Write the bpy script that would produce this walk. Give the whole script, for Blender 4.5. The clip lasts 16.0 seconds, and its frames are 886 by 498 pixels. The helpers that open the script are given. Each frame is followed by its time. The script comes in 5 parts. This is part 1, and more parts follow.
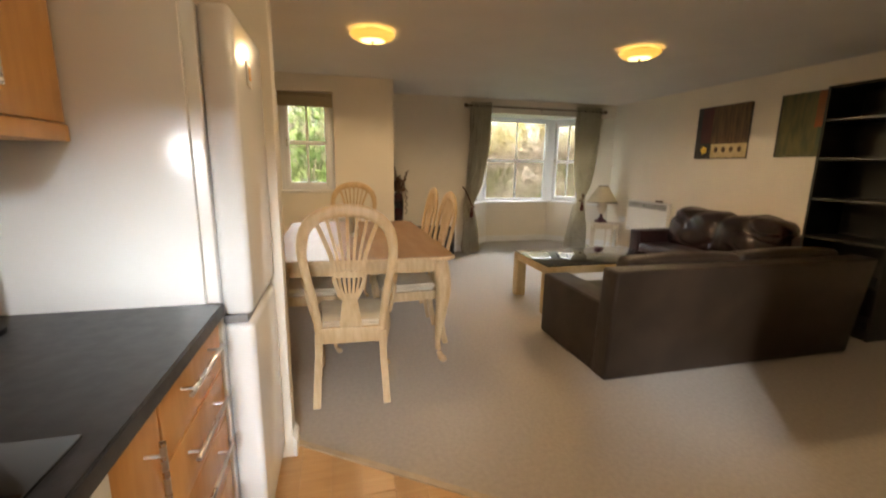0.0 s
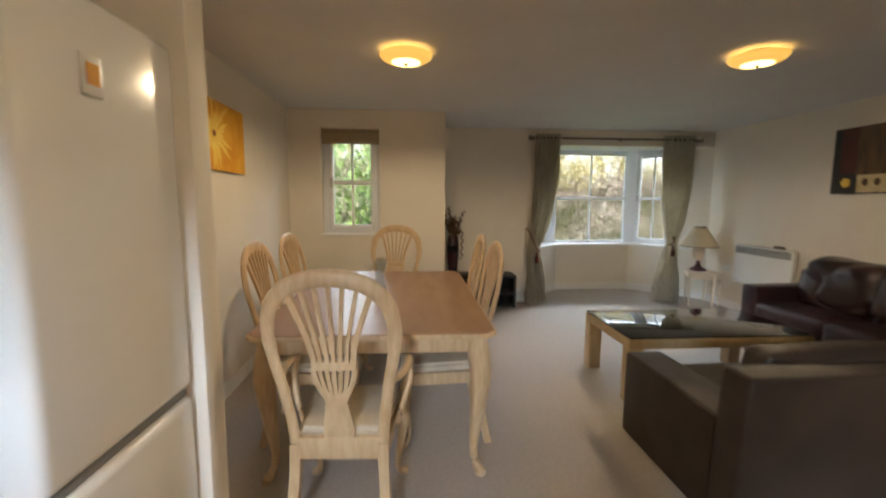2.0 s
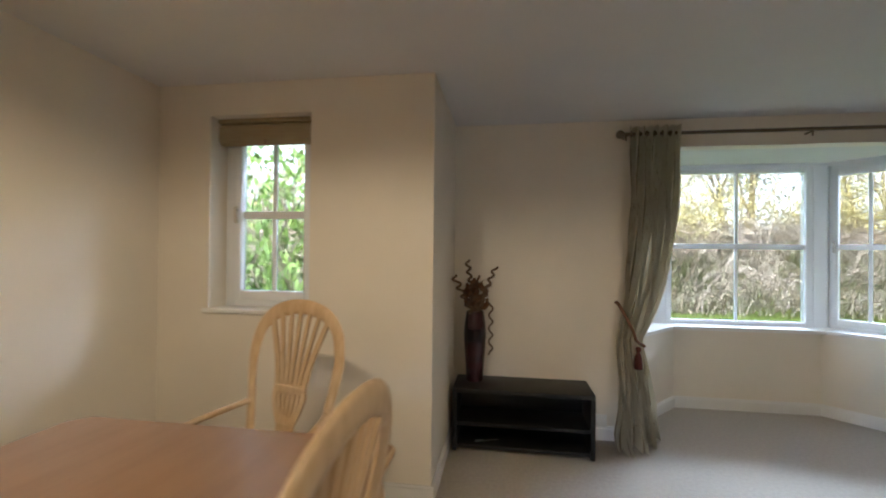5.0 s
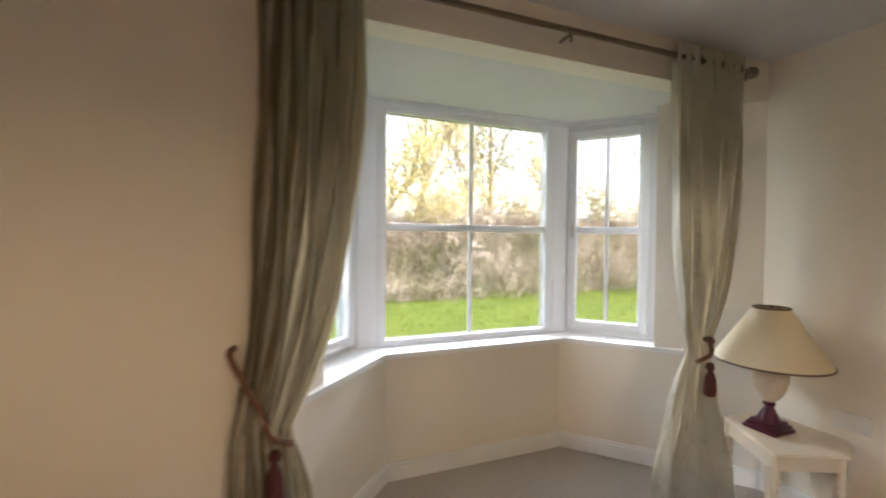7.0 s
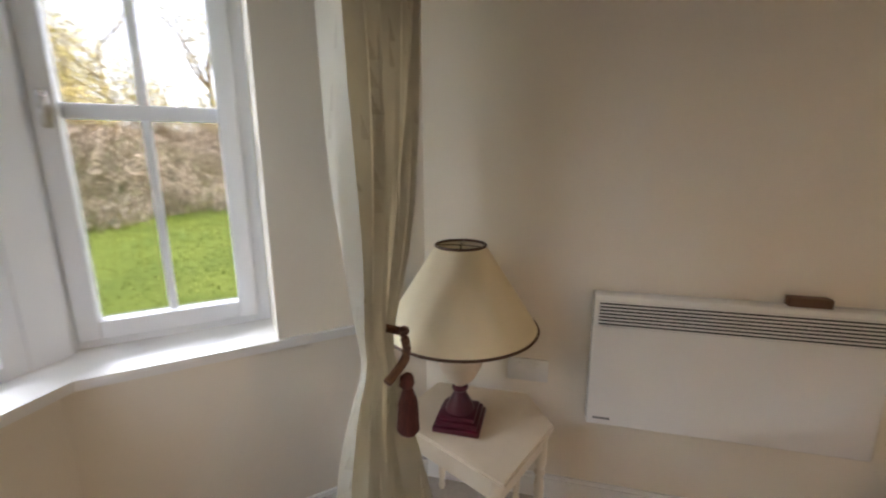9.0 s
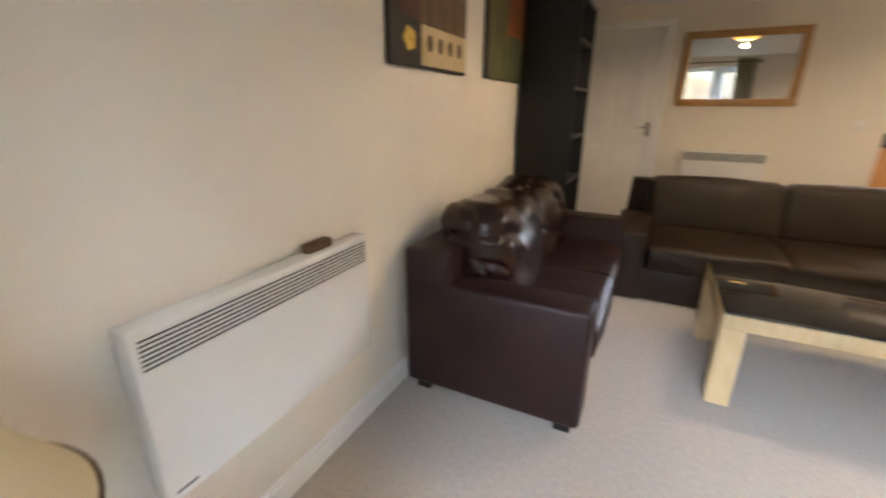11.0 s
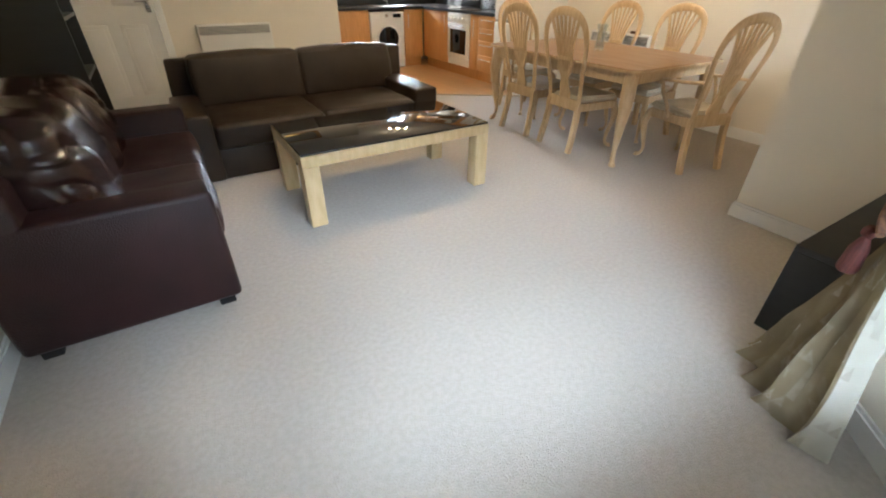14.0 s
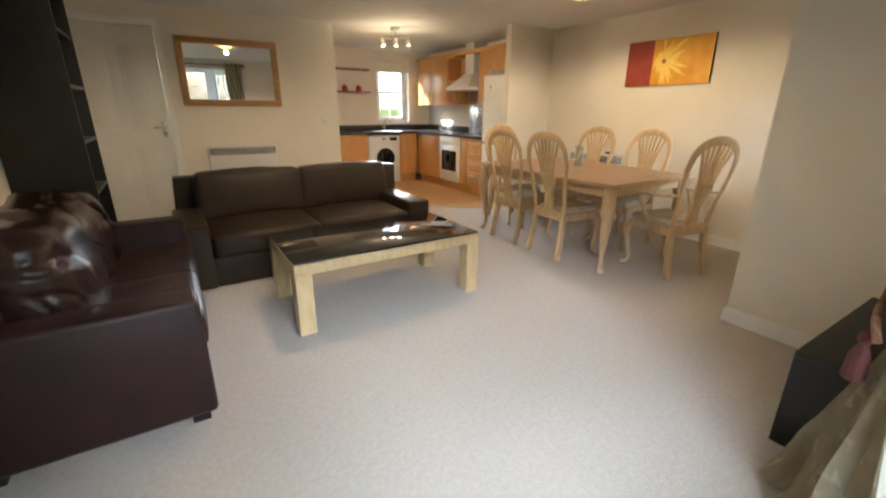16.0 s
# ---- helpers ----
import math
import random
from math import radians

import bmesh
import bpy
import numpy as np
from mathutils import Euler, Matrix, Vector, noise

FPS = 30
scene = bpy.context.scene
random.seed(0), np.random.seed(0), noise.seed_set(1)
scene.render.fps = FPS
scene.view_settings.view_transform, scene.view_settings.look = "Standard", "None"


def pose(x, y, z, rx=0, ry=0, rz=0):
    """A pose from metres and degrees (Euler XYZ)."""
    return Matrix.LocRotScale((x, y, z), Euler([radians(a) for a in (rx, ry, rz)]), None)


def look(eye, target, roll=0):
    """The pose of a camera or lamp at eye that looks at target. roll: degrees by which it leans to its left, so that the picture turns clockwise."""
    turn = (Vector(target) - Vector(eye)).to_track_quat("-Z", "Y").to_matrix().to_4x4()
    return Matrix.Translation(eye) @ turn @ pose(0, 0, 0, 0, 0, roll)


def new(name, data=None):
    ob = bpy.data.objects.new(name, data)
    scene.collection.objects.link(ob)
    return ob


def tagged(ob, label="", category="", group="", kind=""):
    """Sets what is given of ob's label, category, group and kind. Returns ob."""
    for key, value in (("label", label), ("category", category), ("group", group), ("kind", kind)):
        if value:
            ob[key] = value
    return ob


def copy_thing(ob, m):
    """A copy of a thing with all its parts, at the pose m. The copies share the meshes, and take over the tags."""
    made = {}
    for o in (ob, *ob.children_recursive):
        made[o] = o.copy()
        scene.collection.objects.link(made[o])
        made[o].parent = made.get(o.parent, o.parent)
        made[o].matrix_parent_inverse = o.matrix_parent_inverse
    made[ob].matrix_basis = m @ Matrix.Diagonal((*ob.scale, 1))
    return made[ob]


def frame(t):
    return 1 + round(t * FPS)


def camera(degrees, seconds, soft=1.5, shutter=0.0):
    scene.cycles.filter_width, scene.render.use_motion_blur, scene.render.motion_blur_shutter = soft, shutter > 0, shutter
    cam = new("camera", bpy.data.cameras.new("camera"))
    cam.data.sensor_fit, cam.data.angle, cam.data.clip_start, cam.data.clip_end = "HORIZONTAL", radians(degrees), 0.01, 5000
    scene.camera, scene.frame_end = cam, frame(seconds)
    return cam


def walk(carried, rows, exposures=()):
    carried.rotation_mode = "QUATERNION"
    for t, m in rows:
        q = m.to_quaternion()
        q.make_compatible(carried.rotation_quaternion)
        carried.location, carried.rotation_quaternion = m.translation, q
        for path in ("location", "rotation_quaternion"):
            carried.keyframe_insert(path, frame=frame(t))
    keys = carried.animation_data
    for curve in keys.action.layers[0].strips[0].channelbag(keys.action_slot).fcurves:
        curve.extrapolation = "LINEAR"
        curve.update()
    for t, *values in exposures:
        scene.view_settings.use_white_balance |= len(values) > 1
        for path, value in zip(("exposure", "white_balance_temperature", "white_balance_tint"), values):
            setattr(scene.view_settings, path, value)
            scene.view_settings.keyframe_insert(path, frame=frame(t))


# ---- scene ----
PATH = [
    (0, (0.563, -0.452, 1.327), (1.043, 1.45, 0.937), 0.9),
    (0.5, (0.59, -0.426, 1.331), (1.139, 1.395, 0.71), 1.2),
    (0.8, (0.657, -0.371, 1.357), (1.182, 1.44, 0.689), 1.3),
    (1, (0.695, -0.304, 1.369), (1.186, 1.521, 0.713), 1.3),
    (1.5, (0.773, -0.052, 1.365), (1.123, 1.852, 0.862), 1.0),
    (2, (0.904, 0.21, 1.369), (1.045, 2.193, 1.143), 0.3),
    (2.5, (1.082, 0.545, 1.401), (1.021, 2.544, 1.383), 0.5),
    (3, (1.178, 0.913, 1.364), (0.924, 2.896, 1.438), 0.6),
    (3.2, (1.188, 1.079, 1.365), (0.873, 3.053, 1.435), 0.7),
    (5.5, (1.822, 3.066, 1.349), (1.556, 5.048, 1.333), 0.5),
    (6, (2.037, 3.529, 1.387), (2.056, 5.528, 1.344), 0.2),
    (6.2, (2.143, 3.662, 1.372), (2.281, 5.656, 1.336), 0.4),
    (6.5, (2.281, 3.934, 1.343), (2.649, 5.9, 1.304), 0.5),
    (7, (2.556, 4.311, 1.348), (3.291, 6.17, 1.308), 0.5),
    (7.5, (2.813, 4.67, 1.382), (3.952, 6.31, 1.265), 0.4),
    (8, (3.133, 4.947, 1.296), (4.603, 6.286, 1.086), 0.2),
    (10.5, (3.93, 5.591, 1.304), (5.378, 4.365, 0.671), 0.6),
    (11, (4.038, 5.577, 1.298), (4.878, 3.878, 0.659), 0.3),
    (11.2, (4.044, 5.622, 1.319), (4.599, 3.815, 0.666), 0.4),
    (11.5, (4.049, 5.699, 1.304), (4.228, 3.816, 0.656), -0.4),
    (11.6, (4.051, 5.72, 1.312), (4.09, 3.831, 0.657), -0.2),
    (12, (4.044, 5.804, 1.318), (3.582, 3.988, 0.62), -0.5),
    (12.5, (4.104, 5.837, 1.302), (3.303, 4.199, 0.48), 0.1),
    (13, (4.154, 5.847, 1.327), (3.274, 4.333, 0.361), 0.1),
    (13.5, (4.172, 5.866, 1.318), (3.277, 4.412, 0.277), 0.3),
    (14, (4.173, 5.907, 1.308), (3.288, 4.478, 0.224), 0.4),
    (14.5, (4.185, 5.926, 1.295), (3.298, 4.498, 0.211), 0.4),
    (15, (4.157, 5.928, 1.288), (3.242, 4.466, 0.275), 0.4),
    (15.5, (4.145, 5.918, 1.321), (3.181, 4.391, 0.46), 0.3),
    (16, (4.157, 5.902, 1.31), (3.134, 4.304, 0.677), 0.4),
]
cam = camera(93.1, 16.0, 2.0, 0.4)
walk(cam, [(t, look(e, g, r)) for t, e, g, r in PATH], [(0, 3.4, 7000, 12), (1.5, 3.3, 6500, 10), (2, 3.2, 6000, 9), (2.5, 3.2, 5500, 8), (3, 3.1, 5400, 8), (5.5, 3.55, 5600, 9), (6, 3.72, 6200, 14), (7, 3.5, 6400, 15), (7.5, 3.2, 6000, 14), (8, 2.65, 6500, 16), (10.5, 3.95, 6400, 18), (11, 4.02, 5900, 13), (11.5, 3.78, 5700, 10), (12.5, 3.8, 5200, 8), (14, 3.97, 5600, 6), (15, 3.95, 5900, 8), (15.4, 3.95, 6700, 11), (16, 3.9, 5900, 8)])

# ---- world, sun, lamps ----
world = bpy.data.worlds.new("world")
scene.world = world
world.use_nodes = True
wn = world.node_tree
sky = wn.nodes.new("ShaderNodeTexSky")
sky.sky_type, sky.sun_disc = "NISHITA", False
sky.dust_density, sky.ozone_density = 1.2, 0.7
sky.sun_elevation, sky.sun_rotation = radians(33), radians(135)
veil = wn.nodes.new("ShaderNodeHueSaturation")  # thin bright cloud over the blue
veil.inputs["Saturation"].default_value, veil.inputs["Value"].default_value = 0.35, 1.25
wn.links.new(sky.outputs[0], veil.inputs["Color"])
wn.links.new(veil.outputs[0], wn.nodes["Background"].inputs[0])
wn.nodes["Background"].inputs[1].default_value = 0.15
sun = new("sun", bpy.data.lights.new("sun", "SUN"))
sun.data.energy, sun.data.angle, sun.data.color = 2.8, radians(0.6), (1, 0.93, 0.82)
sun.matrix_world = look((20, -20, 18), (0, 0, 0))


def lamp(x, y, z, power, radius, colour):
    ob = new("bulb", bpy.data.lights.new("bulb", "POINT"))
    ob.data.energy, ob.data.shadow_soft_size, ob.data.color = power, radius, colour
    ob.location = (x, y, z)
    return ob


WARM = (1, 0.74, 0.44)
for lx, ly in ((0.86, 3.02), (3.10, 2.86)):
    down = new("bulb", bpy.data.lights.new("bulb", "SPOT"))
    down.data.energy, down.data.shadow_soft_size, down.data.color = 4.8, 0.03, WARM
    down.data.spot_size, down.data.spot_blend = radians(172), 0.35
    down.location = (lx, ly, 2.17)
    lamp(lx, ly, 2.298, 0.12, 0.015, WARM)


def skylight(eye, target, sx, sy, power):
    """The sky's light as it falls through a window, from above its head."""
    ob = new("sky_light", bpy.data.lights.new("sky_light", "AREA"))
    ob.data.shape, ob.data.size, ob.data.size_y, ob.data.energy, ob.data.color = "RECTANGLE", sx, sy, power, (0.84, 0.92, 1.0)
    ob.matrix_world = look(eye, target)


skylight((6.5, 16.0, 6.9), (3.9, 5.0, 1.0), 18.0, 2.0, 760)
skylight((0.15, -8.0, 3.5), (0.35, -1.0, 1.2), 3.2, 1.0, 250)
skylight((-3.6, -8.0, 3.7), (1.0, -1.0, 1.2), 1.6, 1.2, 380)
skylight((0.30, 8.0, 2.7), (4.9, 4.6, 1.15), 2.8, 1.8, 27)
skylight((0.25, 5.95, 3.2), (0.4, 3.6, 0.6), 0.9, 0.8, 25)


# ---- materials ----
def mat(name, c, c2=None, rough=0.6, metal=0.0, scale=6.0, bump=0.0, bscale=80.0, stretch=(1, 1, 1), coat=0.0, spread=(0.35, 0.65), kind="noise", rnd=0.0, spec=0.5):
    m = bpy.data.materials.new(name)
    m.use_nodes = True
    n, l = m.node_tree.nodes, m.node_tree.links
    p = n["Principled BSDF"]
    p.inputs["Metallic"].default_value = metal
    p.inputs["Coat Weight"].default_value = coat
    p.inputs["Specular IOR Level"].default_value = spec
    tc, mp = n.new("ShaderNodeTexCoord"), n.new("ShaderNodeMapping")
    mp.inputs["Scale"].default_value = stretch
    l.new(tc.outputs["Object"], mp.inputs[0])
    tx = n.new("ShaderNodeTexNoise")
    tx.inputs["Scale"].default_value, tx.inputs["Detail"].default_value = scale, 6
    l.new(mp.outputs[0], tx.inputs["Vector"])
    ramp = n.new("ShaderNodeValToRGB")
    c2 = c2 or tuple(v * 0.86 for v in c)
    ramp.color_ramp.elements[0].position, ramp.color_ramp.elements[1].position = spread
    ramp.color_ramp.elements[0].color, ramp.color_ramp.elements[1].color = (*c, 1), (*c2, 1)
    l.new(tx.outputs[0], ramp.inputs[0])
    out = ramp.outputs[0]
    if rnd:
        oi, hsv, mr = n.new("ShaderNodeObjectInfo"), n.new("ShaderNodeHueSaturation"), n.new("ShaderNodeMapRange")
        mr.inputs[3].default_value, mr.inputs[4].default_value = 1 - rnd, 1 + rnd
        l.new(oi.outputs["Random"], mr.inputs[0])
        l.new(mr.outputs[0], hsv.inputs["Value"])
        l.new(out, hsv.inputs["Color"])
        out = hsv.outputs[0]
    l.new(out, p.inputs["Base Color"])
    rr = n.new("ShaderNodeMapRange")
    rr.inputs[3].default_value, rr.inputs[4].default_value = max(0, rough - 0.07), min(1, rough + 0.07)
    l.new(tx.outputs[0], rr.inputs[0])
    l.new(rr.outputs[0], p.inputs["Roughness"])
    if bump:
        b = n.new("ShaderNodeBump")
        b.inputs["Strength"].default_value, b.inputs["Distance"].default_value = bump, 0.01
        if kind == "voronoi":
            t2 = n.new("ShaderNodeTexVoronoi")
        else:
            t2 = n.new("ShaderNodeTexNoise")
            t2.inputs["Detail"].default_value = 4
        t2.inputs["Scale"].default_value = bscale
        l.new(mp.outputs[0], t2.inputs["Vector"])
        l.new(t2.outputs[0], b.inputs["Height"])
        l.new(b.outputs[0], p.inputs["Normal"])
    return m


WALL = mat("wall_paint", (0.78, 0.725, 0.63), (0.75, 0.695, 0.60), 0.75, scale=2.5, bump=0.06, bscale=120)
CEIL = mat("ceiling_paint", (0.66, 0.655, 0.645), (0.63, 0.625, 0.615), 0.8, scale=2, bump=0.06, bscale=100)
WHITE = mat("white_gloss_paint", (0.80, 0.79, 0.77), (0.76, 0.75, 0.73), 0.35, scale=4, bump=0.03, bscale=60)
UPVC = mat("white_upvc", (0.82, 0.84, 0.87), (0.79, 0.81, 0.84), 0.3, scale=3)
CARPET = mat("beige_carpet", (0.49, 0.445, 0.395), (0.445, 0.40, 0.35), 0.95, scale=45, bump=0.55, bscale=150, spec=0.1)
LAM = mat("beech_laminate", (0.66, 0.40, 0.18), (0.58, 0.33, 0.135), 0.34, scale=5, stretch=(1, 12, 1), bump=0.03, bscale=40, rnd=0.10, spread=(0.3, 0.7))
BEECH = mat("beech_door", (0.64, 0.335, 0.115), (0.57, 0.285, 0.09), 0.38, scale=5, stretch=(6, 6, 1), bump=0.02, bscale=40)
LIME = mat("limed_wood", (0.60, 0.44, 0.26), (0.50, 0.35, 0.19), 0.42, scale=9, stretch=(5, 5, 1), bump=0.05, bscale=60)
TOPW = mat("table_veneer", (0.29, 0.165, 0.088), (0.22, 0.120, 0.062), 0.37, scale=3, stretch=(5, 1, 1), spread=(0.15, 0.85), bump=0.02, bscale=50, coat=0.1)
OAK = mat("oak", (0.58, 0.43, 0.24), (0.50, 0.36, 0.18), 0.45, scale=7, stretch=(4, 4, 1), bump=0.05, bscale=60)
LEATH = mat("brown_leather", (0.034, 0.021, 0.013), (0.022, 0.0135, 0.0085), 0.42, scale=5, bump=0.22, bscale=170, kind="voronoi", spec=0.32)
GOLDOAK = mat("golden_oak_frame", (0.44, 0.25, 0.085), (0.36, 0.19, 0.06), 0.4, scale=7, stretch=(1, 4, 4), bump=0.05, bscale=60)
LEATH2 = mat("burgundy_leather", (0.026, 0.0095, 0.0095), (0.016, 0.0065, 0.0065), 0.40, scale=5, bump=0.22, bscale=170, kind="voronoi", spec=0.32)
CRUMP = mat("worn_leather", (0.024, 0.009, 0.007), (0.014, 0.006, 0.005), 0.22, scale=6, bump=0.12, bscale=150, kind="voronoi")
BLACK = mat("black_wood", (0.006, 0.006, 0.006), (0.004, 0.004, 0.004), 0.5, scale=5, stretch=(1, 1, 6), bump=0.05, bscale=60)
BOARD = mat("shelf_edge", (0.05, 0.048, 0.045), None, 0.4)
WORKTOP = mat("charcoal_worktop", (0.028, 0.027, 0.029), (0.017, 0.017, 0.018), 0.38, scale=30, bump=0.05, bscale=200)
CHROME = mat("brushed_steel", (0.62, 0.60, 0.57), (0.52, 0.50, 0.47), 0.28, 1.0, scale=10, stretch=(1, 1, 8))
STRIP = mat("threshold_metal", (0.56, 0.46, 0.33), (0.47, 0.38, 0.26), 0.5, 0.3, scale=12)
BRASSY = mat("antique_metal", (0.20, 0.16, 0.11), None, 0.35, 1.0, scale=8)
APPL = mat("white_appliance", (0.80, 0.79, 0.765), (0.77, 0.76, 0.735), 0.18, scale=3)
GREY = mat("grey_grille", (0.23, 0.23, 0.23), None, 0.5)
# plain dark for slab and feet, also the shade behind the heater louvres
DARK = mat("dark_matt_and_gap_shade", (0.02, 0.02, 0.02), None, 0.6)
BLACKGL = mat("black_glass", (0.006, 0.006, 0.006), (0.008, 0.008, 0.008), 0.05)
SMOKE = mat("smoked_glass_top", (0.012, 0.011, 0.010), (0.014, 0.013, 0.012), 0.03, coat=0.6)
CURT = mat("sage_curtain", (0.43, 0.36, 0.24), (0.35, 0.29, 0.185), 0.8, scale=8, stretch=(2, 2, 1), bump=0.15, bscale=300, spec=0.2)
# cream of the lining and kitchen blind, also window light on curtain folds
LINING_AND_LIT = mat("cream_lining_and_lit_folds", (0.80, 0.77, 0.67), (0.73, 0.70, 0.59), 0.8, scale=8, bump=0.1, bscale=300, spec=0.2)
TASSEL = mat("red_tassel", (0.10, 0.022, 0.016), (0.06, 0.013, 0.01), 0.8, scale=30, stretch=(6, 6, 1), bump=0.3, bscale=200)
ROPE = mat("brown_rope", (0.10, 0.045, 0.03), (0.20, 0.10, 0.05), 0.8, scale=60)
BLIND = mat("linen_blind", (0.40, 0.34, 0.22), (0.36, 0.30, 0.19), 0.85, scale=10, stretch=(1, 1, 8), bump=0.2, bscale=150)
SHADE = mat("cream_shade", (0.74, 0.66, 0.47), (0.70, 0.62, 0.43), 0.8, scale=5, bump=0.1, bscale=200)
TRIM = mat("brown_trim", (0.10, 0.05, 0.025), None, 0.6)
CREAMCER = mat("cream_ceramic", (0.72, 0.62, 0.50), (0.66, 0.56, 0.44), 0.4, scale=8)
MAROON = mat("maroon_wood", (0.085, 0.010, 0.025), (0.05, 0.006, 0.016), 0.3, scale=8)
LIMEPAINT = mat("cream_painted_wood", (0.70, 0.61, 0.48), (0.63, 0.54, 0.41), 0.4, scale=6, bump=0.04, bscale=60)
SEATF = mat("cream_seat_fabric", (0.62, 0.55, 0.42), (0.54, 0.47, 0.35), 0.9, scale=10, bump=0.25, bscale=220)
VASE = mat("dark_vase_glaze", (0.010, 0.010, 0.013), (0.06, 0.008, 0.008), 0.18, scale=2.2, stretch=(0.3, 0.3, 2))
STICK = mat("dried_stem", (0.17, 0.10, 0.05), (0.09, 0.05, 0.025), 0.75, scale=20)
PETAL = mat("dried_leaf", (0.24, 0.12, 0.05), (0.14, 0.06, 0.03), 0.8, scale=14)
RED = mat("red_gloss", (0.35, 0.03, 0.02), None, 0.3)
REDSH = mat("red_shelf", (0.42, 0.13, 0.06), None, 0.4)
SOCK = mat("white_plastic", (0.78, 0.77, 0.74), None, 0.35)
GRASS = mat("lawn", (0.12, 0.155, 0.025), (0.085, 0.12, 0.02), 0.9, scale=0.9, bump=0.4, bscale=60, spec=0.1)
BLADE = mat("grass_blade", (0.13, 0.17, 0.03), (0.18, 0.21, 0.05), 0.8, scale=1.2, spec=0.2)
SCRUB = mat("dry_scrub", (0.24, 0.20, 0.15), (0.09, 0.10, 0.045), 0.9, scale=0.7, bump=0.6, bscale=20)
STALK = mat("dry_stalk", (0.58, 0.50, 0.42), (0.28, 0.24, 0.15), 0.85, scale=0.9, spec=0.2)
BARK = mat("bark", (0.34, 0.28, 0.20), (0.20, 0.16, 0.11), 0.9, scale=6, bump=0.5, bscale=30)
LEAFY = mat("spring_leaf", (0.66, 0.56, 0.22), (0.48, 0.44, 0.15), 0.6, scale=0.8)
LEAFG = mat("ivy_leaf", (0.14, 0.24, 0.05), (0.26, 0.36, 0.09), 0.5, scale=1.5)
BRAMBLE = mat("bramble_leaf", (0.20, 0.26, 0.08), (0.32, 0.33, 0.15), 0.6, scale=1.5)
FIR = mat("fir_needle", (0.30, 0.31, 0.16), (0.20, 0.23, 0.11), 0.8, scale=2)
BRICK = mat("outer_render", (0.42, 0.30, 0.22), (0.34, 0.23, 0.17), 0.9, scale=4, bump=0.3, bscale=30)
# painted canvases
PAINT_RED = mat("paint_red", (0.33, 0.045, 0.02), (0.25, 0.03, 0.015), 0.6, scale=5, bump=0.1, bscale=40)
PAINT_YEL = mat("paint_yellow", (0.72, 0.38, 0.02), (0.62, 0.27, 0.01), 0.6, scale=6, bump=0.1, bscale=40)
PAINT_PALE = mat("paint_pale_yellow", (0.82, 0.60, 0.12), (0.76, 0.48, 0.06), 0.6, scale=9)
PAINT_BRN = mat("paint_brown", (0.15, 0.085, 0.035), (0.07, 0.04, 0.02), 0.6, scale=4, stretch=(1, 8, 1))
PAINT_DK = mat("paint_black", (0.018, 0.012, 0.010), (0.03, 0.02, 0.015), 0.6, scale=5)
PAINT_WINE = mat("paint_wine", (0.09, 0.018, 0.012), (0.05, 0.012, 0.01), 0.6, scale=4)
PAINT_CRM = mat("paint_cream", (0.62, 0.50, 0.28), (0.50, 0.38, 0.18), 0.6, scale=8)
PAINT_OLV = mat("paint_olive", (0.12, 0.10, 0.035), (0.06, 0.07, 0.03), 0.6, scale=5, stretch=(1, 4, 1))
PAINT_RUST = mat("paint_rust", (0.26, 0.07, 0.02), (0.15, 0.06, 0.02), 0.6, scale=5)
PAINT_GRN = mat("paint_green", (0.05, 0.075, 0.04), (0.09, 0.08, 0.03), 0.6, scale=5)


def clear_glass(name, tint, gloss):
    m = bpy.data.materials.new(name)
    m.use_nodes = True
    n, l = m.node_tree.nodes, m.node_tree.links
    n.remove(n["Principled BSDF"])
    tr, gl, mx, fr = (n.new(k) for k in ("ShaderNodeBsdfTransparent", "ShaderNodeBsdfGlossy", "ShaderNodeMixShader", "ShaderNodeLayerWeight"))
    tr.inputs[0].default_value = (*tint, 1)
    gl.inputs[1].default_value = 0.02
    gl.inputs[0].default_value = (gloss, gloss, gloss, 1)
    pw, ad = n.new("ShaderNodeMath"), n.new("ShaderNodeMath")
    pw.operation, ad.operation = "POWER", "MULTIPLY_ADD"
    pw.inputs[1].default_value = 5
    ad.inputs[1].default_value, ad.inputs[2].default_value = 0.9, 0.04
    fr.inputs[0].default_value = 0.5
    l.new(fr.outputs[1], pw.inputs[0])
    l.new(pw.outputs[0], ad.inputs[0])
    l.new(ad.outputs[0], mx.inputs[0])
    l.new(tr.outputs[0], mx.inputs[1])
    l.new(gl.outputs[0], mx.inputs[2])
    l.new(mx.outputs[0], n["Material Output"].inputs[0])
    return m


PANE = clear_glass("window_glass", (0.54, 0.54, 0.54), 0.6)
TUMBLER = clear_glass("vase_glass", (0.86, 0.89, 0.90), 1.6)
MIRROR = bpy.data.materials.new("mirror_glass")
MIRROR.use_nodes = True
for key, value in (("Metallic", 1.0), ("Roughness", 0.015), ("Base Color", (0.86, 0.87, 0.86, 1))):
    MIRROR.node_tree.nodes["Principled BSDF"].inputs[key].default_value = value


def glow(name, colour, strength):
    m = bpy.data.materials.new(name)
    m.use_nodes = True
    p = m.node_tree.nodes["Principled BSDF"]
    p.inputs["Base Color"].default_value = (0.8, 0.6, 0.3, 1)
    p.inputs["Emission Color"].default_value = (*colour, 1)
    p.inputs["Emission Strength"].default_value = strength
    return m


BOWL = glow("lit_amber_glass", (1, 0.50, 0.08), 0.11)
BOWLC = glow("lit_bulb_glass", (1, 0.70, 0.22), 0.5)
SPOTG = glow("lit_spot", (1, 0.72, 0.35), 1.6)


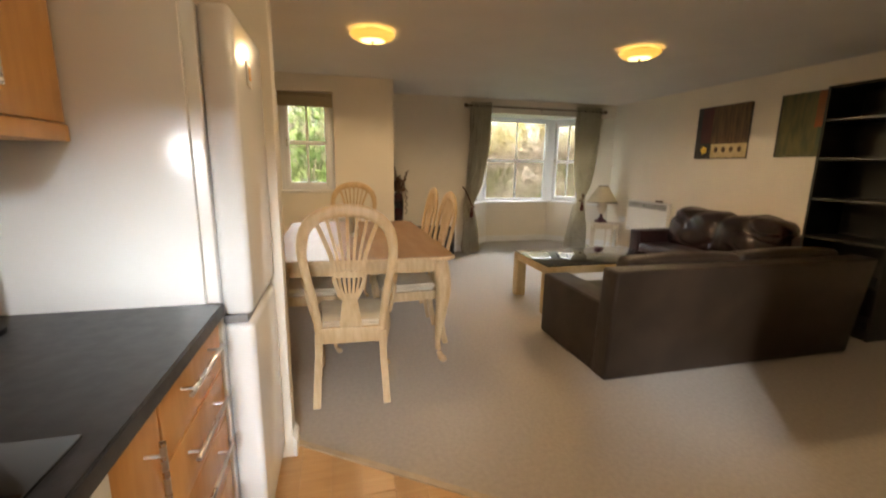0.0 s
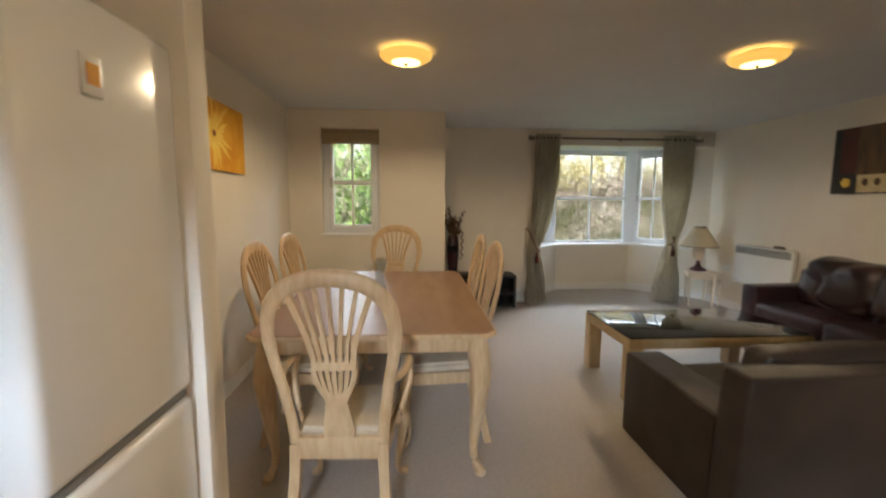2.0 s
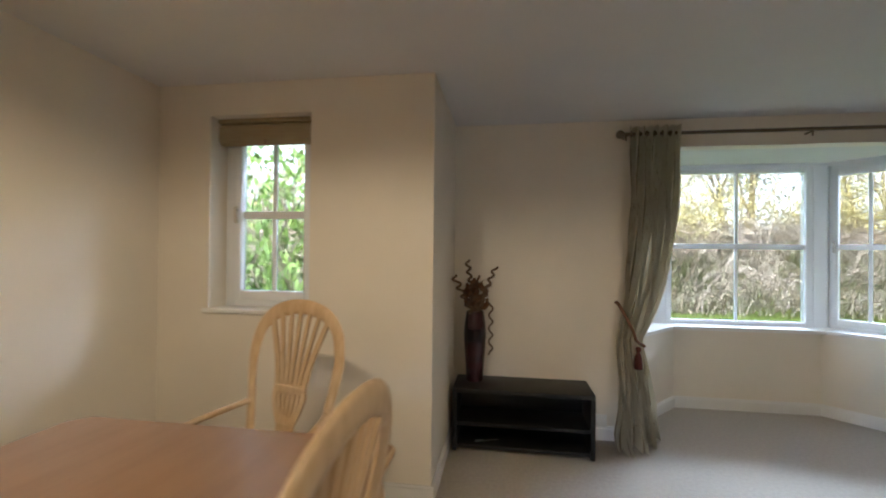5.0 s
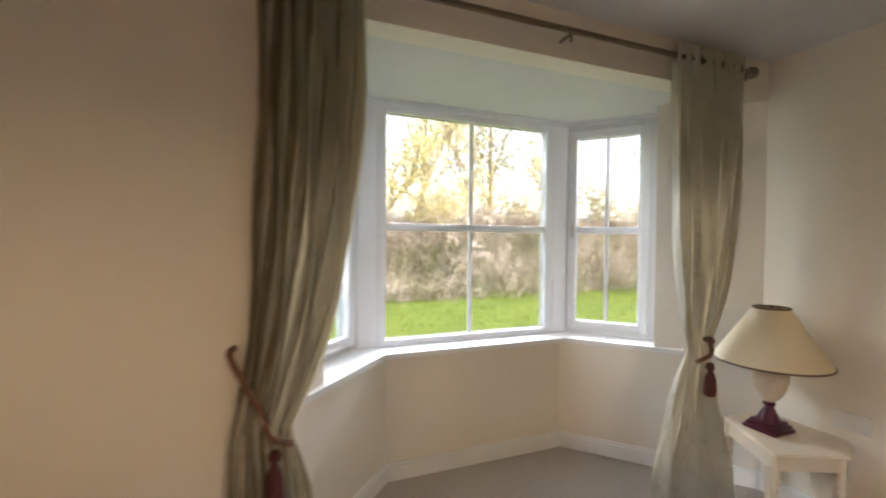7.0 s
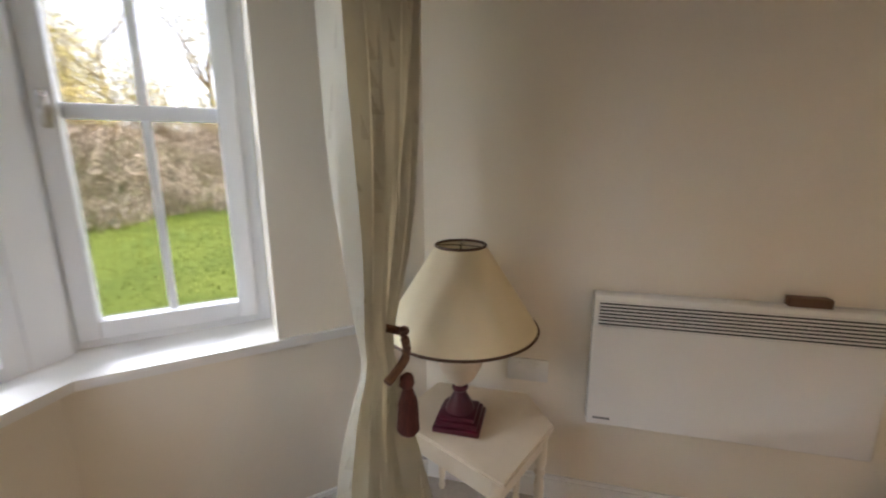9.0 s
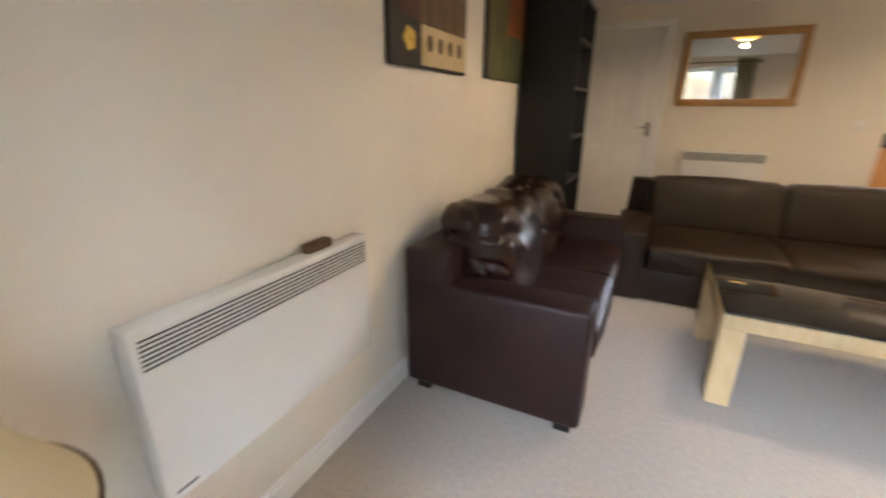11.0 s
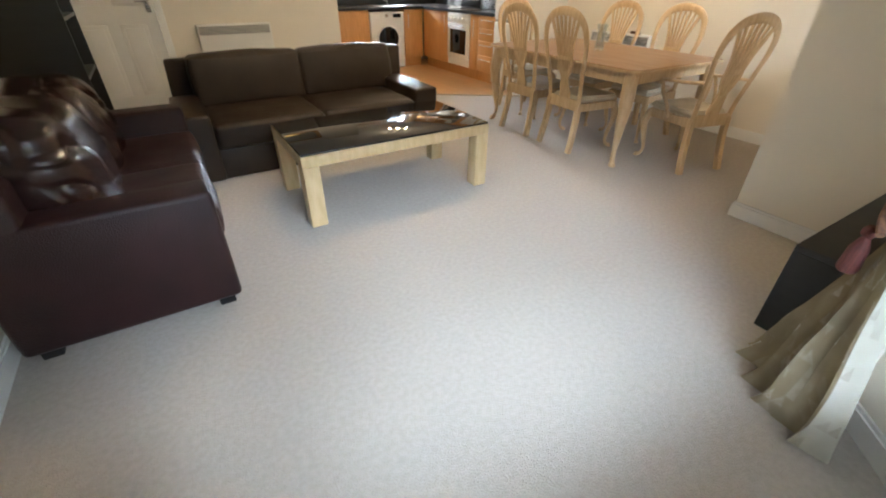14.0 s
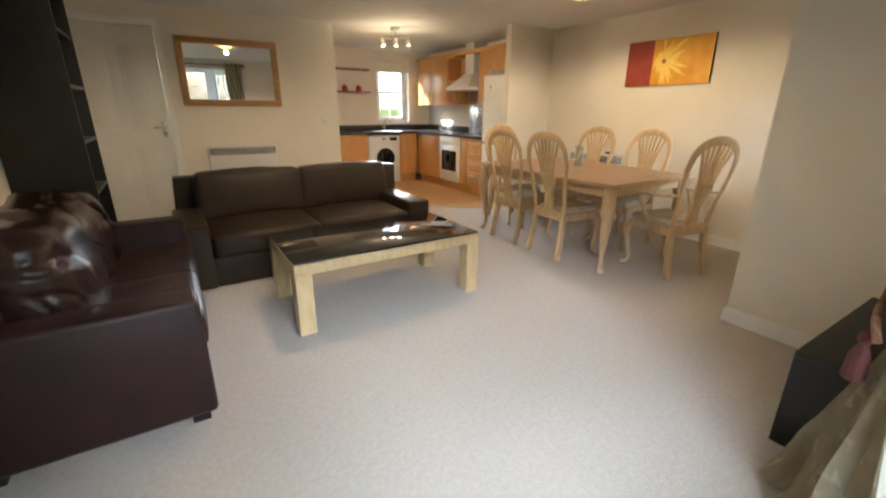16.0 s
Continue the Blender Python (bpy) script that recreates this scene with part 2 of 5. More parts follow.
# ---- mesh helpers ----
def bx(bm, a, b, bevel=0.0, seg=2):
    r = bmesh.ops.create_cube(bm, size=1)["verts"]
    for v in r:
        v.co = Vector([a[i] + (b[i] - a[i]) * (v.co[i] + 0.5) for i in range(3)])
    if bevel:
        es = list({e for v in r for e in v.link_edges})
        bmesh.ops.bevel(bm, geom=es, offset=bevel, segments=seg, affect="EDGES", profile=0.5)
    return bm


def box(a, b, bevel=0.0, seg=2):
    return bx(bmesh.new(), a, b, bevel, seg)


def prism(bm, pts, z0, z1):
    lo, hi = [bm.verts.new((x, y, z0)) for x, y in pts], [bm.verts.new((x, y, z1)) for x, y in pts]
    bm.faces.new(lo[::-1])
    bm.faces.new(hi)
    k = len(pts)
    for i in range(k):
        bm.faces.new((lo[i], lo[(i + 1) % k], hi[(i + 1) % k], hi[i]))
    bmesh.ops.recalc_face_normals(bm, faces=bm.faces)
    return bm


def lathe(bm, profile, seg=24, centre=(0, 0, 0), caps=True):
    rings = []
    for r, z in profile:
        rings.append([bm.verts.new((centre[0] + r * math.cos(2 * math.pi * i / seg), centre[1] + r * math.sin(2 * math.pi * i / seg), centre[2] + z)) for i in range(seg)])
    for a, b in zip(rings, rings[1:]):
        for i in range(seg):
            bm.faces.new((a[i], a[(i + 1) % seg], b[(i + 1) % seg], b[i]))
    if caps:
        bm.faces.new(rings[0][::-1])
        bm.faces.new(rings[-1])
    return bm


def sweep(bm, pts, size, seg=8, square=False, up=(0, 0, 1)):
    """A bar along pts; size: one radius, or (half width, half depth), or a list of either."""
    pts = [Vector(p) for p in pts]
    rings = []
    for i, p in enumerate(pts):
        d = (pts[min(i + 1, len(pts) - 1)] - pts[max(i - 1, 0)]).normalized()
        ref = Vector(up) if abs(d.dot(Vector(up))) < 0.95 else Vector((0, 1, 0))
        a = d.cross(ref).normalized()
        b = a.cross(d).normalized()
        s = size[i] if isinstance(size, list) else size
        s = s if isinstance(s, tuple) else (s, s)
        if square:
            ring = [(-1, -1), (1, -1), (1, 1), (-1, 1)]
        else:
            ring = [(math.cos(2 * math.pi * k / seg), math.sin(2 * math.pi * k / seg)) for k in range(seg)]
        rings.append([bm.verts.new(p + a * (u * s[0]) + b * (v * s[1])) for u, v in ring])
    k = len(rings[0])
    for r, q in zip(rings, rings[1:]):
        for i in range(k):
            bm.faces.new((r[i], r[(i + 1) % k], q[(i + 1) % k], q[i]))
    bm.faces.new(rings[0][::-1])
    bm.faces.new(rings[-1])
    return bm


def smooth(pts, n=6):
    """Points along a soft curve through pts."""
    pts = [Vector(p) for p in pts]
    out = []
    for i in range(len(pts) - 1):
        p0, p1, p2, p3 = pts[max(i - 1, 0)], pts[i], pts[i + 1], pts[min(i + 2, len(pts) - 1)]
        for k in range(n):
            t = k / n
            out.append(0.5 * (2 * p1 + (p2 - p0) * t + (2 * p0 - 5 * p1 + 4 * p2 - p3) * t * t + (3 * p1 - p0 - 3 * p2 + p3) * t ** 3))
    return out + [pts[-1]]


def obj(name, bm, material, shade=True):
    me = bpy.data.meshes.new(name)
    bmesh.ops.recalc_face_normals(bm, faces=bm.faces)
    bm.to_mesh(me)
    bm.free()
    me.materials.append(material)
    if shade:
        for poly in me.polygons:
            poly.use_smooth = True
        me.set_sharp_from_angle(angle=radians(38))
    return new(name, me)


def part(name, bm, material, parent, label=""):
    ob = obj(name, bm, material)
    ob.parent = parent
    return tagged(ob, label=label) if label else ob


def thing(name, label, category, at=(0, 0, 0), group=""):
    ob = new(name)
    ob.location = at
    ob.empty_display_size = 0.1
    return tagged(ob, label, category, group)


def setting(name, bm, material, label="", shade=True):
    return tagged(obj(name, bm, material, shade), label or name.replace("_", " "), "structure", kind="structure")


# ---- plan ----
C = 2.32                       # ceiling
XL, XR = -0.41, 5.02           # dining wall and lounge wall
YS, YB, XN = 4.81, 5.79, 1.25  # small-window wall, bay wall, side of the nib
YM, XK = 0.21, 2.18            # wall with the mirror, kitchen's side wall
YK = -1.80                     # kitchen's window wall
BAY = [(2.40, 5.79), (3.12, 6.58), (4.286, 6.58), (5.02, 5.79)]

# ---- large structure ----
bm = bmesh.new()
prism(bm, [(XL - 0.3, YK - 0.3), (XK + 3.1, YK - 0.3), (XK + 3.1, YB + 0.3), (4.9, 6.55), (4.4, 7.05), (3.0, 7.05), (2.2, 6.1), (XL - 0.3, YB + 0.3)], -0.25, -0.012)
setting("floor", bm, DARK, "floor slab under carpet and laminate")
bm = bmesh.new()
prism(bm, [(XL, 1.47), (0.32, 1.47), (1.09, 0.945), (XK, 0.195), (XK, YM), (XR, YM), (XR, YB), BAY[3], BAY[2], BAY[1], BAY[0], (XL, YB)], -0.012, 0.0)
setting("carpet_floor", bm, CARPET, "beige short pile fitted carpet")
bm = bmesh.new()
bx(bm, (XL - 0.3, YK - 0.3, C), (XR + 0.3, YB + 0.3, C + 0.2))
setting("ceiling", bm, CEIL, "matt white plaster ceiling")

setting("wall_dining", box((XL - 0.25, YK, 0), (XL, YS, C)), WALL, "cream painted dining and kitchen wall")
setting("wall_lounge", box((XR, YM - 0.2, 0), (XR + 0.25, YB, C)), WALL, "cream painted lounge wall")
# wall with the small window
SW = (-0.075, 0.545, 1.0, 2.135)
bm = bmesh.new()
bx(bm, (XL - 0.25, YS, 0), (SW[0], YS + 0.25, C))
bx(bm, (SW[1], YS, 0), (XN, YS + 0.25, C))
bx(bm, (SW[0], YS, 0), (SW[1], YS + 0.25, SW[2]))
bx(bm, (SW[0], YS, SW[3]), (SW[1], YS + 0.25, C))
setting("wall_small_window", bm, WALL, "cream painted wall around the small window")
setting("wall_nib", box((XN - 0.25, YS + 0.25, 0), (XN, YB + 0.1, C)), WALL, "cream painted return wall beside the bay")
bm = bmesh.new()
bx(bm, (XN, YB, 0), (BAY[0][0], YB + 0.2, C))
bx(bm, (BAY[0][0], YB, 0), (2.60, YB + 0.05, 2.12))
bx(bm, (BAY[0][0], YB, 2.12), (XR, YB + 0.12, C))
setting("wall_bay", bm, WALL, "cream painted wall with the bay opening")
# bay: low walls, side piers and its own ceiling
OUT = [(2.10, 5.99), (2.99, 6.95), (4.42, 6.95), (5.32, 5.99)]
bm = bmesh.new()
for i in range(3):
    prism(bm, [BAY[i], BAY[i + 1], OUT[i + 1], OUT[i]], 0, 0.69)
D = Vector((0.667, -0.745))
CW = Vector((4.43, 6.75))
BW = Vector((2.976, 6.75))
DM = Vector((-0.667, -0.745))
for corner, d, a, o in ((CW, D, BAY[3], OUT[3]), (BW, DM, BAY[0], OUT[0])):
    e = corner + d * 0.58
    side = -1 if d.x > 0 else 1
    n = Vector((0.745, 0.667)) if d.x > 0 else Vector((-0.745, 0.667))
    inner = e - n * 0.21
    prism(bm, [tuple(inner), tuple(e + n * 0.16), o, a], 0.69, 2.3)
setting("wall_bay_low", bm, WALL, "cream painted low bay walls and piers")
bm = bmesh.new()
prism(bm, [(2.3, 5.85), (2.95, 7.0), (4.46, 7.0), (5.2, 5.85)], 2.165, 2.4)
setting("ceiling_bay", bm, CEIL, "white bay soffit")
# mirror wall with a doorway, kitchen walls
DX0, DX1, DZ = 4.10, 4.92, 2.11
bm = bmesh.new()
bx(bm, (XK, YM - 0.12, 0), (DX0, YM, C))
bx(bm, (DX1, YM - 0.12, 0), (XR, YM, C))
bx(bm, (DX0, YM - 0.12, DZ), (DX1, YM, C))
setting("wall_mirror", bm, WALL, "cream painted wall with the mirror and door")
setting("wall_kitchen_side", box((XK, YK, 0), (XK + 0.12, YM - 0.12, C)), WALL, "cream kitchen side wall")
setting("wall_hall", box((XK + 0.12, YM - 0.8, 0), (XR + 0.3, YM - 0.7, C)), WALL, "plain hall wall behind the door")
KW = (0.05, 0.72, 1.05, 2.16)
bm = bmesh.new()
bx(bm, (XL - 0.25, YK - 0.25, 0), (KW[0], YK, C))
bx(bm, (KW[1], YK - 0.25, 0), (XK + 0.12, YK, C))
bx(bm, (KW[0], YK - 0.25, 0), (KW[1], YK, KW[2]))
bx(bm, (KW[0], YK - 0.25, KW[3]), (KW[1], YK, C))
setting("wall_kitchen_window", bm, WALL, "cream kitchen wall around the window")
setting("wall_fridge_nib", box((XL, 1.37, 0), (0.33, 1.47, C), 0.004), WALL, "cream painted stub wall beside the fridge")

# skirting boards
def skirting(name, a, b, normal):
    a, b, n = Vector(a), Vector(b), Vector(normal)
    bm = bmesh.new()
    prism(bm, [tuple(a), tuple(b), tuple(b + n * 0.016), tuple(a + n * 0.016)], 0.002, 0.085)
    prism(bm, [tuple(a), tuple(b), tuple(b + n * 0.009), tuple(a + n * 0.009)], 0.085, 0.10)
    return setting(name, bm, WHITE, "white gloss skirting board", False)


skirting("baseboard_lounge", (XR, YM), (XR, YB), (-1, 0))
skirting("baseboard_dining", (XL, 1.47), (XL, YS), (1, 0))
skirting("baseboard_small_window", (XL + 0.016, YS), (XN + 0.016, YS), (0, -1))
skirting("baseboard_nib", (XN, YS), (XN, YB), (1, 0))
skirting("baseboard_bay_wall", (XN + 0.016, YB), (2.60, YB), (0, -1))
skirting("baseboard_bay_1", BAY[0], BAY[1], (0.745, -0.667))
skirting("baseboard_bay_2", BAY[1], BAY[2], (0, -1))
skirting("baseboard_bay_3", BAY[2], BAY[3], (-0.745, -0.667))
skirting("baseboard_mirror", (XK, YM), (DX0 - 0.07, YM), (0, 1))
skirting("baseboard_fridge_nib", (0.33, 1.37), (0.33, 1.486), (1, 0))
skirting("baseboard_fridge_nib_back", (XL + 0.016, 1.47), (0.33, 1.47), (0, 1))
skirting("baseboard_kitchen_side", (XK, YM), (XK, -1.2), (-1, 0))
bm = bmesh.new()
sweep(bm, [(0.325, 1.478, 0.004), (1.09, 0.945, 0.004), (XK, 0.19, 0.004)], (0.016, 0.004), square=True)
setting("trim_threshold", bm, STRIP, "metal carpet threshold strip")

# kitchen sub floor under planks
bm = bmesh.new()
prism(bm, [(XL, YK), (XK, YK), (XK, 0.195), (1.09, 0.945), (0.32, 1.47), (XL, 1.47)], -0.012, -0.006)
kfloor = setting("floor_kitchen", bm, LAM, "beech laminate kitchen floor")


# ---- windows ----
def window(name, width, z0, z1, m, label, split_x=True, casement=False, bar=True):
    """Frame in its own plane: x along the opening, y outwards."""
    root = tagged(new(name), label, "window", kind="structure")
    f = 0.06
    bm = bmesh.new()
    bx(bm, (0, 0, z0), (f, 0.07, z1), 0.004)
    bx(bm, (width - f, 0, z0), (width, 0.07, z1), 0.004)
    bx(bm, (f, 0, z0), (width - f, 0.07, z0 + f), 0.004)
    bx(bm, (f, 0, z1 - f), (width - f, 0.07, z1), 0.004)
    part("window_frame", bm, UPVC, root)
    g = f
    if casement:
        g = 0.105
        bm = bmesh.new()
        bx(bm, (f - 0.012, -0.014, z0 + f - 0.012), (g, 0.05, z1 - f + 0.012), 0.006)
        bx(bm, (width - g, -0.014, z0 + f - 0.012), (width - f + 0.012, 0.05, z1 - f + 0.012), 0.006)
        bx(bm, (g, -0.014, z0 + f - 0.012), (width - g, 0.05, z0 + g), 0.006)
        bx(bm, (g, -0.014, z1 - g), (width - g, 0.05, z1 - f + 0.012), 0.006)
        sash = part("sash", bm, UPVC, root)
        bm = bmesh.new()
        bx(bm, (f + 0.012, -0.035, z0 + (z1 - z0) * 0.5 - 0.05), (f + 0.032, -0.015, z0 + (z1 - z0) * 0.5 + 0.05), 0.005)
        bm2 = lathe(bm, [(0.011, 0), (0.011, 0.012)], 12, (f + 0.022, -0.03, z0 + (z1 - z0) * 0.5))
        part("handle", bm2, CHROME, sash, "small chrome window handle")
    zm = z0 + (z1 - z0) * 0.5
    if bar:
        bm = bmesh.new()
        bx(bm, (g, 0.012, zm - 0.022), (width - g, 0.045, zm + 0.022), 0.004)
        part("meeting_rail", bm, UPVC, root)
    if split_x:
        for a, b in ((z0 + g, zm - 0.022), (zm + 0.022, z1 - g)):
            part("glazing_bar", box((width / 2 - 0.012, 0.016, a), (width / 2 + 0.012, 0.04, b), 0.003), UPVC, root)
    for a, b in ((z0 + g, zm - 0.022), (zm + 0.022, z1 - g)):
        for x0, x1 in ((g, width / 2 - 0.012), (width / 2 + 0.012, width - g)):
            p = part("pane", box((x0, 0.026, a), (x1, 0.03, b)), PANE, root)
            p.visible_shadow = False
    root.matrix_world = m
    return root


WZ0, WZ1 = 0.70, 2.155
window("window_1", 1.23, WZ0, WZ1, pose(3.088, 6.715, 0), "white framed bay window with four panes")
ang = math.degrees(math.atan2(D.y, D.x))
rs = CW - D * 0.015
window("window_2", 0.60, WZ0, WZ1, pose(rs.x, rs.y, 0, 0, 0, ang), "white side casement of the bay window", casement=True)
ls = BW + DM * 0.58
window("window_3", 0.60, WZ0, WZ1, pose(ls.x, ls.y, 0, 0, 0, -ang), "white side casement of the bay window", casement=True)
for nm, c, s in (("trim_bay_post_1", CW, 1), ("trim_bay_post_2", BW, -1)):
    bm = bmesh.new()
    prism(bm, [(c.x - s * 0.115, 6.71), (c.x - s * 0.01, 6.71), (c.x + s * 0.015, 6.725), (c.x + s * 0.10, 6.80), (c.x - s * 0.115, 6.80)], 0.72, 2.165)
    setting(nm, bm, UPVC, "white bay window corner post", False)
# head trim and sill that follow the bay
bm = bmesh.new()
IN = [(2.37, 5.86), (3.105, 6.545), (4.30, 6.545), (5.00, 5.86)]
WL = [(2.45, 6.15), (2.97, 6.76), (4.435, 6.76), (4.96, 6.15)]
NOSE = [(2.50, 5.86), (3.105, 6.545), (4.302, 6.545), (4.92, 5.875)]
for i in range(3):
    prism(bm, [NOSE[i], NOSE[i + 1], WL[i + 1], WL[i]], 0.692, 0.722)
setting("window_sill_bay", bm, WHITE, "white painted bay window sill")
bm = bmesh.new()
sweep(bm, [(2.50, 6.15, 2.15), (3.0, 6.70, 2.15), (4.41, 6.70, 2.15), (4.90, 6.15, 2.15)], (0.012, 0.014), square=True)
setting("trim_bay_head", bm, UPVC, "white bead along the bay window head")
bm = bmesh.new()
for a, b in ((3.2, 3.62), (3.78, 4.2)):
    bx(bm, (a, 6.69, 2.128), (b, 6.714, 2.146), 0.004)
setting("trim_trickle_vents", bm, UPVC, "white trickle vents above the bay window")

sroot = window("window_4", SW[1] - SW[0], SW[2], SW[3], pose(SW[0], YS + 0.15, 0), "white small sash window with four panes", casement=True)
setting("window_sill_small", box((SW[0] - 0.03, YS - 0.022, SW[2] - 0.012), (SW[1] + 0.03, YS + 0.15, SW[2] + 0.012), 0.005), WHITE, "white painted sill of the small window")
window("window_5", KW[1] - KW[0], KW[2], KW[3], pose(KW[1], YK - 0.12, 0, 0, 0, 180), "white kitchen window", casement=True)
setting("window_sill_kitchen", box((KW[0], YK - 0.12, KW[2] - 0.01), (KW[1], YK + 0.02, KW[2] + 0.015), 0.004), WHITE, "white kitchen window sill")


def blind(name, x0, x1, y, z0, z1, label, cloth=BLIND):
    root = thing(name, label, "blind")
    bm = bmesh.new()
    n = 5
    for i in range(n):
        zt = z1 - 0.02 - i * 0.006
        bx(bm, (x0, y - 0.012 - i * 0.006, z0 + i * 0.007), (x1, y - 0.008 - i * 0.006, zt), 0.0015, 1)
    part("fabric", bm, cloth, root)
    part("headrail", box((x0, y - 0.045, z1 - 0.025), (x1, y - 0.002, z1 - 0.002), 0.003), cloth, root)
    bm = sweep(bmesh.new(), [((x0 + x1) / 2, y - 0.045, z0 + 0.03), ((x0 + x1) / 2, y - 0.046, z0 - 0.012)], 0.004)
    part("pull_cord", bm, ROPE, root)
    return root


blind("roman_blind", SW[0] + 0.004, SW[1] - 0.004, YS + 0.10, 1.975, SW[3] - 0.002, "folded olive linen roman blind in the small window")
blind("roman_blind", KW[0] + 0.004, KW[1] - 0.004, YK - 0.03, 1.95, KW[3] - 0.002, "folded cream blind in the kitchen window", LINING_AND_LIT)

# ---- door ----
door = tagged(new("door_1"), "closed white four panel interior door", "door", kind="structure")
bm = box((DX0 + 0.004, YM - 0.075, 0.006), (DX1 - 0.004, YM - 0.035, DZ - 0.004), 0.003)
part("door_leaf", bm, WHITE, door)
for x0, x1 in ((DX0 + 0.11, DX0 + 0.35), (DX0 + 0.45, DX0 + 0.69)):
    for z0, z1 in ((0.22, 0.90), (1.06, 1.92)):
        bm = bmesh.new()
        bx(bm, (x0, YM - 0.04, z0), (x1, YM - 0.029, z1), 0.008)
        bx(bm, (x0 + 0.035, YM - 0.034, z0 + 0.035), (x1 - 0.035, YM - 0.024, z1 - 0.035), 0.008)
        part("panel", bm, WHITE, door)
bm = bmesh.new()
bx(bm, (DX0 + 0.035, YM - 0.036, 1.00), (DX0 + 0.08, YM - 0.026, 1.16), 0.004)
sweep(bm, [(DX0 + 0.058, YM - 0.03, 1.10), (DX0 + 0.058, YM + 0.02, 1.10), (DX0 + 0.075, YM + 0.025, 1.10), (DX0 + 0.16, YM + 0.022, 1.098)], 0.009)
part("door_handle", bm, CHROME, door, "polished chrome lever handle")
bm = bmesh.new()
bx(bm, (DX0 - 0.065, YM, 0), (DX0, YM + 0.016, DZ + 0.065), 0.004)
bx(bm, (DX1, YM, 0), (DX1 + 0.065, YM + 0.016, DZ + 0.065), 0.004)
bx(bm, (DX0, YM, DZ), (DX1, YM + 0.016, DZ + 0.065), 0.004)
setting("trim_architrave", bm, WHITE, "white door architrave")


# ---- dining set ----
def cabriole(x, y, h, sx, sy, knee=0.030, foot=0.016):
    """A carved leg that bows outwards at the knee and turns to a pad foot."""
    pts = [(x, y, h), (x + sx * 0.012, y + sy * 0.012, h * 0.86), (x + sx * 0.020, y + sy * 0.020, h * 0.72), (x + sx * 0.004, y + sy * 0.004, h * 0.42),
           (x - sx * 0.008, y - sy * 0.008, h * 0.18), (x + sx * 0.004, y + sy * 0.004, h * 0.06), (x + sx * 0.022, y + sy * 0.022, 0.012), (x + sx * 0.022, y + sy * 0.022, 0.0)]
    radii = [knee * 1.05, knee * 1.12, knee * 1.05, knee * 0.72, foot * 0.95, foot, foot * 1.5, foot * 1.35]
    fine = smooth(pts, 4)
    rr = []
    for i in range(len(radii) - 1):
        rr += [radii[i] + (radii[i + 1] - radii[i]) * k / 4 for k in range(4)]
    return sweep(bmesh.new(), fine, rr + [radii[-1]], 10)


